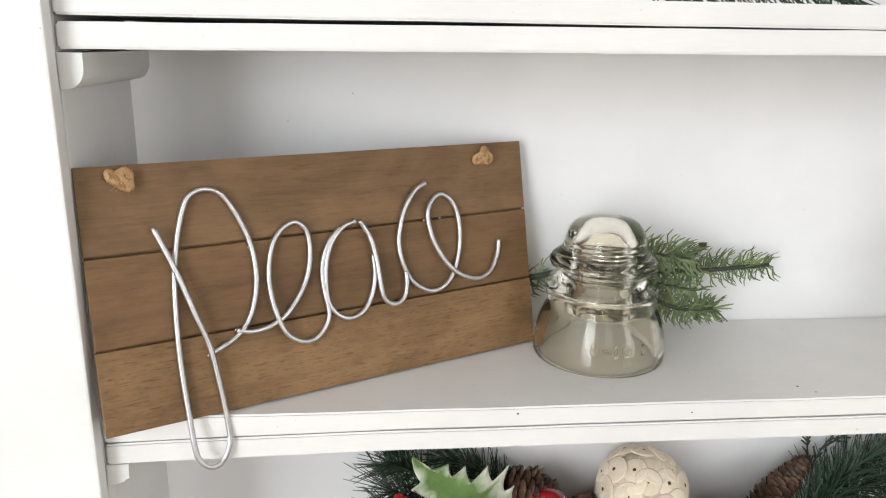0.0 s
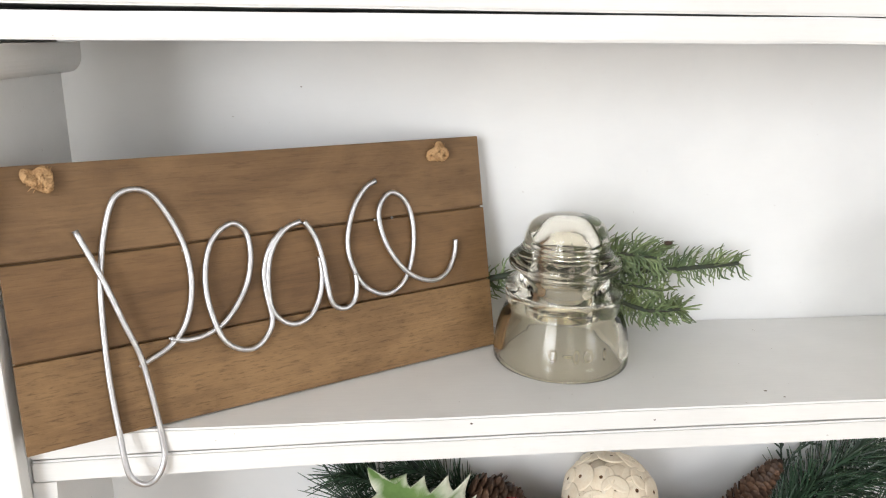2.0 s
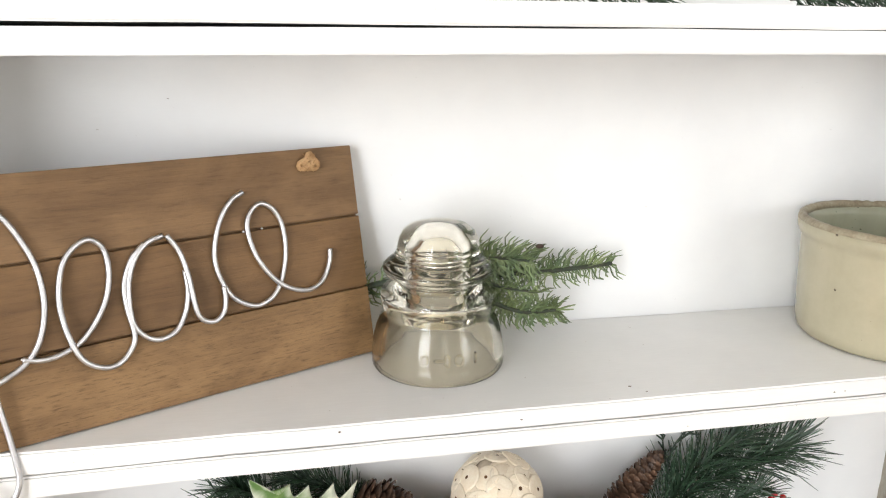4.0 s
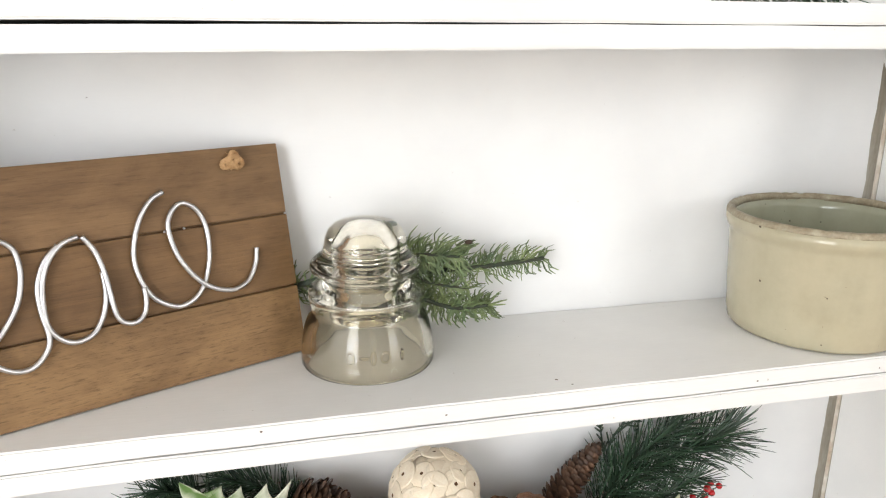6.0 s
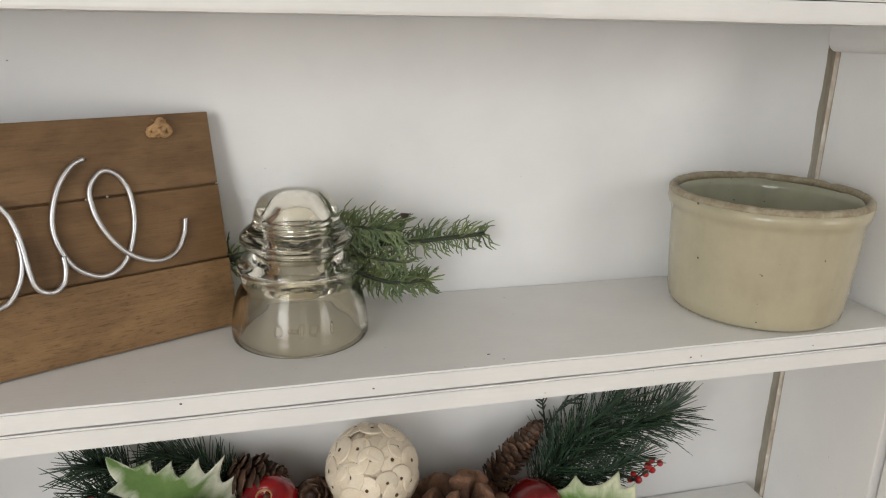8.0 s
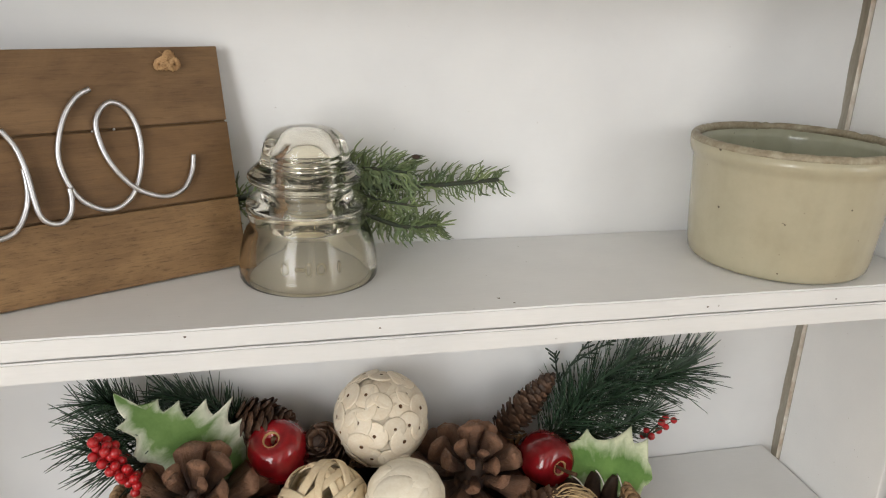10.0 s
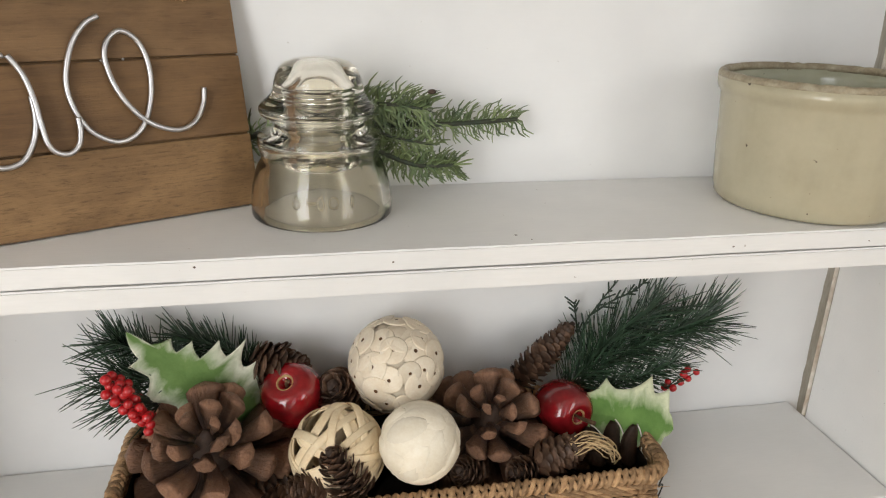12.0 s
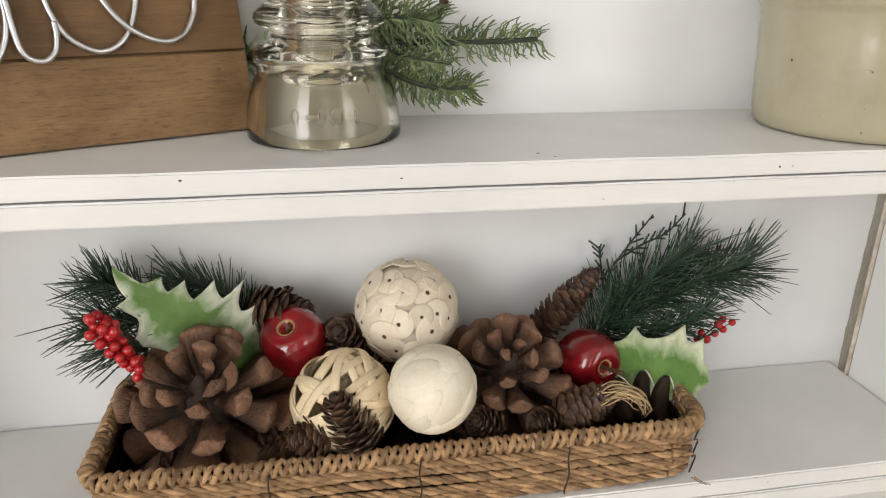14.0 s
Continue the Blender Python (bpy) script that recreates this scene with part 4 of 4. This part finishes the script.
shell = thing("petal_ball", pose(0.2212, 0.4195, 1.0365, 30, 25, 0), "smooth cream ball wrapped in bleached wood petals", "decorative ball")
WR = 0.0276
bm = bmesh.new()
bmesh.ops.create_icosphere(bm, subdivisions=4, radius=WR - 0.0002)
part("core", bm, PETAL, shell, "", True)
rng = random.Random(21)
for i, d in enumerate(sphere_points(22, 0.16, 9)):
    side = d.orthogonal().normalized()
    side = (Matrix.Rotation(rng.uniform(-0.5, 0.5), 3, d) @ (Vector((0.3, 0.1, 1)) - d * d.dot(Vector((0.3, 0.1, 1))))).normalized()
    across = d.cross(side)
    bm = bmesh.new()
    ln, wd = rng.uniform(0.85, 1.15), rng.uniform(0.30, 0.44)
    grid = []
    for a in range(11):
        f = a / 10
        half = wd * math.sin(math.pi * (0.05 + 0.90 * f)) ** 0.8
        row = []
        for b in range(7):
            g = b / 6 * 2 - 1
            q = (d + side * (f - 0.5) * 2 * ln * 0.8 + across * g * half).normalized()
            rim = max(abs(g), abs(2 * f - 1)) ** 6
            h = 0.0009 * (1 - abs(g) ** 2) * (0.4 + 0.6 * f) + 0.00025 * math.sin(7 * g + i) - 0.0007 * rim
            row.append(bm.verts.new(q * (WR + h)))
        grid.append(row)
    for a in range(10):
        for b in range(6):
            bm.faces.new((grid[a][b], grid[a + 1][b], grid[a + 1][b + 1], grid[a][b + 1]))
    bmesh.ops.recalc_face_normals(bm, faces=bm.faces[:])
    part("petal", bm, PETAL, shell, "", True)


# ---- holly leaves ----
def spiny_edge(run, steps=6):
    """An edge through alternate spikes and hollows: sharp at the spikes, round in the hollows."""
    out = [Vector(run[0])]
    for i, (a, b) in enumerate(zip(run, run[1:])):
        spike, dip = (Vector(a), Vector(b)) if i % 2 else (Vector(b), Vector(a))
        bend = Vector((spike.x + (dip.x - spike.x) * 0.45, dip.y * 0.9 + spike.y * 0.1))
        for k in range(1, steps + 1):
            q = k / steps if i % 2 else 1 - k / steps
            out.append((1 - q) ** 2 * spike + 2 * q * (1 - q) * bend + q * q * dip)
    return out


def holly(tip, end, normal, plus, minus, bow, material, label):
    """A spiny felt leaf from end (stalk) to tip, facing along normal; plus and minus are its two edges in shares of its length."""
    tip, end = Vector(tip), Vector(end)
    ax = tip - end
    ln = ax.length
    ax.normalize()
    nz = Vector(normal)
    nz = (nz - ax * nz.dot(ax)).normalized()
    ay = nz.cross(ax)
    m = Matrix((ax, ay, nz)).transposed().to_4x4()
    ob = thing("holly_leaf", Matrix.Translation(end) @ m, label, "leaf", "holly leaves")
    bm = bmesh.new()
    uv = bm.loops.layers.uv.new("leaf")
    info = {}
    half = 0.36

    def height(f, h):
        return ln * (bow * 0.16 * math.sin(math.pi * f) - bow * 0.9 * h * h + 0.016 * math.sin(f * 14 + 5 * h) * abs(h) / half)

    for way, run in ((1, plus), (-1, minus)):
        edge = spiny_edge(run)
        n = len(edge) - 1
        front, back_side = [], []
        for i, e in enumerate(edge):
            f0 = i / n
            for rows, drop in ((front, 0.0), (back_side, 0.0010)):
                row = []
                for g in (0, 0.25, 0.5, 0.7, 0.85, 1.0):
                    f, h = f0 + (e.x - f0) * g, e.y * g
                    v = bm.verts.new((f * ln, way * h * ln, height(f, h) - drop))
                    info[v] = (f, 0.5 * g * (0.45 + 0.55 * e.y / half) + 0.22 * max(0.0, f - 0.6))
                    row.append(v)
                rows.append(row)
        for i in range(n):
            quads = [(front[i][k], front[i + 1][k], front[i + 1][k + 1], front[i][k + 1]) for k in range(5)]
            quads += [(back_side[i][k], back_side[i][k + 1], back_side[i + 1][k + 1], back_side[i + 1][k]) for k in range(5)]
            quads.append((front[i][5], front[i + 1][5], back_side[i + 1][5], back_side[i][5]))
            for quad in quads:
                fc = bm.faces.new(quad[::-1] if way > 0 else quad)
                for lp in fc.loops:
                    lp[uv].uv = info[lp.vert]
    blade = part("blade", bm, material, ob, "", True)
    run = [Vector((ln * f, 0, height(f, 0) - 0.0002)) for f in (-0.12, 0, 0.25, 0.5, 0.75, 0.9)]
    part("midrib", tube(bmesh.new(), glide(run, 4), lambda q: 0.0004 * (1 - 0.7 * q), 6), material, blade, "raised midrib", True)
    return ob


holly((0.0287, 0.475, 1.1068), (0.1052, 0.490, 1.0264), (0.06, -0.92, 0.25),
      [(0, 0.10), (0.10, 0.30), (0.20, 0.20), (0.35, 0.36), (0.46, 0.21), (0.63, 0.31), (0.72, 0.15), (0.85, 0.17), (0.83, 0.09), (1, 0.004)],
      [(0, 0.14), (0.05, 0.27), (0.13, 0.21), (0.21, 0.32), (0.27, 0.22), (0.39, 0.38), (0.42, 0.22), (0.53, 0.28), (0.55, 0.12), (0.66, 0.18), (0.69, 0.07), (0.77, 0.12), (0.79, 0.025), (1, 0.004)],
      0.30, HOLLY, "large cream and green felt holly leaf")
holly((0.4283, 0.446, 1.0066), (0.3592, 0.464, 1.0188), (0.05, -0.90, 0.42),
      [(0, 0.20), (0.20, 0.40), (0.32, 0.30), (0.70, 0.52), (0.74, 0.34), (0.90, 0.42), (0.93, 0.16), (1, 0.006)],
      [(0, 0.15), (0.10, 0.42), (0.20, 0.25), (0.32, 0.45), (0.42, 0.25), (0.60, 0.40), (0.70, 0.20), (0.88, 0.30), (0.91, 0.10), (1, 0.006)],
      0.45, HOLLY_GREEN, "green holly leaf with cream spiny edge")


# ---- berries ----
def berries(centre, spread, count, r, seed, label, stalk):
    rng = random.Random(seed)
    c = Vector(centre)
    ob = thing("berry_cluster", Matrix.Translation(c), label, "berries", "berry clusters")
    made = []
    bm = bmesh.new()
    bmesh.ops.create_uvsphere(bm, u_segments=14, v_segments=10, radius=r)
    data = bpy.data.meshes.new("berry")
    bm.to_mesh(data)
    bm.free()
    data.materials.append(BERRY)
    data.polygons.foreach_set("use_smooth", [True] * len(data.polygons))
    tries = 0
    while len(made) < count and tries < 4000:
        tries += 1
        q = Vector((rng.gauss(0, 1) * spread[0], rng.gauss(0, 1) * spread[1], 0))
        q.z = -q.x * spread[3] + rng.gauss(0, 1) * spread[2]
        if all((q - o).length > 1.6 * r for o in made) and abs(q.x) < 2.1 * spread[0]:
            made.append(q)
            piece("berry", data, ob, Matrix.Translation(q) @ Matrix.Scale(rng.uniform(0.88, 1.1), 4))
    bm = bmesh.new()
    for q in made:
        tube(bm, [q, q * 0.5 + Vector(stalk) * 0.5, Vector(stalk)], 0.0004, 4)
    part("stalks", bm, TWIG, ob, "fine dark stalks", True)
    return ob


berries((0.0285, 0.461, 1.0615), (0.0062, 0.0035, 0.0046, 1.35), 34, 0.0034, 3, "cluster of small glossy red berries", (0.014, 0.014, -0.012))
berries((0.4535, 0.486, 1.0245), (0.0075, 0.0030, 0.0030, -0.7), 9, 0.0032, 5, "few small red berries under pine needles", (-0.016, -0.004, -0.004))


# ---- pine sprigs in the basket ----
def flatten(bm, y_most):
    for v in bm.verts:
        if v.co.y > y_most:
            v.co.y = y_most - 0.15 * (v.co.y - y_most)
    return bm


def pine_sprig(stems, label):
    ob = thing("pine_sprig", Matrix.Translation(stems[0][0][0]), label, "pine sprig", "pine sprigs")
    inv = ob.matrix_world.inverted()
    for k, (run, count, ln, tilt, spread, start, curl) in enumerate(stems):
        path = glide(run, 8)
        stem = put("stem", tube(bmesh.new(), path, lambda q: 0.0013 * (1 - 0.5 * q), 6), TWIG, ob, inv, "dark twisted stem")
        bm = needles(bmesh.new(), path, count, ln, 0.00046, tilt, 40 + k + int(run[0][0] * 1000), spread, 0.0, curl, start, lambda f: 1.15 - 0.45 * f)
        put("needles", flatten(bm, 0.535), NEEDLE_DARK, stem, inv, "long dark green needles", False, True)
    return ob


pine_sprig([([(0.352, 0.498, 1.015), (0.395, 0.503, 1.036), (0.440, 0.505, 1.057), (0.480, 0.502, 1.071)], 640, 0.041, 60, math.tau, 0.0, 0.10),
            ([(0.360, 0.500, 1.020), (0.395, 0.508, 1.055), (0.438, 0.512, 1.082)], 300, 0.040, 54, math.tau, 0.1, 0.10),
            ([(0.380, 0.490, 1.018), (0.415, 0.488, 1.029), (0.445, 0.490, 1.039)], 200, 0.026, 46, math.tau, 0.0, 0.12)],
           "dark green artificial pine sprig fanning from the basket")
pine_sprig([([(0.085, 0.505, 1.030), (0.060, 0.503, 1.056), (0.030, 0.500, 1.079), (0.012, 0.497, 1.090)], 330, 0.027, 60, math.tau, 0.0, 0.12),
            ([(0.070, 0.500, 1.035), (0.040, 0.496, 1.055), (0.012, 0.492, 1.069)], 120, 0.044, 60, math.tau, 0.35, 0.05),
            ([(0.115, 0.512, 1.040), (0.090, 0.513, 1.066), (0.055, 0.512, 1.083)], 280, 0.026, 54, math.tau, 0.0, 0.12),
            ([(0.065, 0.495, 1.030), (0.038, 0.488, 1.045), (0.016, 0.484, 1.052)], 90, 0.038, 55, math.tau, 0.3, 0.06)],
           "dark green artificial pine sprig with fine long needles")

cedar = thing("cedar_twig", Matrix.Translation((0.372, 0.512, 1.02)), "thin dark green forked cedar twig beside the pine sprig", "twig")
inv = cedar.matrix_world.inverted()
rng = random.Random(31)
for run in ([(0.372, 0.512, 1.020), (0.376, 0.520, 1.060), (0.390, 0.522, 1.084), (0.408, 0.521, 1.110)], [(0.380, 0.521, 1.072), (0.400, 0.521, 1.085), (0.420, 0.520, 1.095), (0.434, 0.520, 1.110)], [(0.373, 0.519, 1.050), (0.370, 0.522, 1.070), (0.367, 0.522, 1.086)]):
    path = glide(run, 8)
    shoot = put("shoot", tube(bmesh.new(), path, lambda q: 0.0009 * (1 - 0.3 * q), 6), CEDAR, cedar, inv)
    fr = frames(path)
    bm = bmesh.new()
    for i in range(3, len(path) - 1, 2):
        t = fr[i][0]
        for s in (-1, 1):
            if rng.random() < 0.35:
                continue
            d = (t + s * Vector((-t.z, 0, t.x)) * rng.uniform(0.5, 1.0)).normalized()
            e = path[i] + d * rng.uniform(0.003, 0.012)
            tube(bm, [path[i], path[i].lerp(e, 0.5), e], lambda q: 0.0009 * (1 - 0.2 * q), 5)
    put("spray", bm, CEDAR, shoot, inv, "", True, True)

# ---- bark strips and straw ----
for k, (x, y, z, lean, h) in enumerate(((0.368, 0.438, 0.984, -16, 0.035), (0.380, 0.436, 0.984, -2, 0.037), (0.391, 0.434, 0.984, 10, 0.033))):
    ob = thing("bark_strip", pose(x, y, z, -14, lean, 8), "dark curved bark strip with white frosted edge", "bark strip", "bark strips")
    bm, edge = bmesh.new(), bmesh.new()
    rows, rim = [], []
    for i in range(13):
        f = i / 12
        w = 0.0092 * math.sin(math.pi * (0.18 + 0.80 * f)) ** 0.6
        row = [bm.verts.new((g * w, 0.004 * g * g + 0.003 * math.sin(3 * f), h * f)) for g in (-1, -0.5, 0, 0.5, 1)]
        rim.append(Vector((w, 0.0035, h * f)))
        rows.append(row)
    for a, b in zip(rows, rows[1:]):
        for q in range(4):
            bm.faces.new((a[q], a[q + 1], b[q + 1], b[q]))
    bmesh.ops.solidify(bm, geom=bm.faces[:], thickness=0.0011)
    strip = part("strip", bm, BARK, ob, "", True)
    part("frosted_edge", tube(edge, rim[2:], 0.0006, 5), FROST, strip, "white frosted edge", True)
straw = thing("straw_nest", pose(0.347, 0.426, 1.003), "small tuft of pale curled straw fibres", "straw")
rng = random.Random(17)
bm = bmesh.new()
for i in range(28):
    r, a0 = rng.uniform(0.015, 0.027), rng.uniform(-0.3, 0.7)
    tilt = Matrix.Rotation(rng.uniform(-0.5, 0.3), 3, "X") @ Matrix.Rotation(rng.uniform(-0.5, 0.5), 3, "Z")
    run = [tilt @ Vector((r * math.cos(a0 + 2.3 * k / 7) * 1.1, rng.uniform(-1, 1) * 0.0006, r * 0.8 * math.sin(a0 + 2.3 * k / 7))) + Vector((rng.uniform(-2, 2) * 0.001, rng.uniform(-3, 3) * 0.001, -0.002)) for k in range(8)]
    tube(bm, glide(run, 3), 0.00045, 5)
tagged(part("fibre_tuft", bm, RAFFIA, straw, "", True), kind="stuff")

# ---- upper shelf ----
for x, y, r in ((-0.085, 0.446, 0.021), (-0.036, 0.446, 0.020)):
    ob = thing("ceramic_pot", pose(x, y, TOP + 0.0006), "small plain white ceramic pot on the upper shelf", "pot", "white pots")
    part("body", lathe(bmesh.new(), [(0, 0), (r * 0.8, 0), (r * 0.95, 0.002), (r, 0.006), (r * 1.12, 0.045), (r * 1.15, 0.06), (r * 1.08, 0.06), (r * 0.95, 0.008), (0, 0.006)], 40), CERAMIC, ob, "", True)
for runs in ([(0.160, 0.430, 1.4290), (0.205, 0.432, 1.4330), (0.250, 0.428, 1.4330), (0.290, 0.432, 1.4330)], [(0.372, 0.432, 1.4310), (0.420, 0.430, 1.4345), (0.470, 0.434, 1.4345)]):
    ob = thing("garland_sprig", Matrix.Translation(runs[0]), "dark green pine garland sprig lying on the upper shelf", "garland", "garland sprigs")
    inv = ob.matrix_world.inverted()
    path = glide(runs, 8)
    stem = put("stem", tube(bmesh.new(), path, 0.0014, 6), TWIG, ob, inv)
    bm = needles(bmesh.new(), path, 420, 0.020, 0.00040, 55, 70 + int(runs[0][0] * 100))
    for v in bm.verts:
        low = TOP + 0.0033 * (v.co.x - XL) + 0.0006
        if v.co.z < low:
            v.co.z = low + 0.1 * (low - v.co.z)
        if v.co.y < YF + 0.001:
            v.co.y = YF + 0.001
    put("needles", bm, NEEDLE_DARK, stem, inv, "dark green needles", False, True)
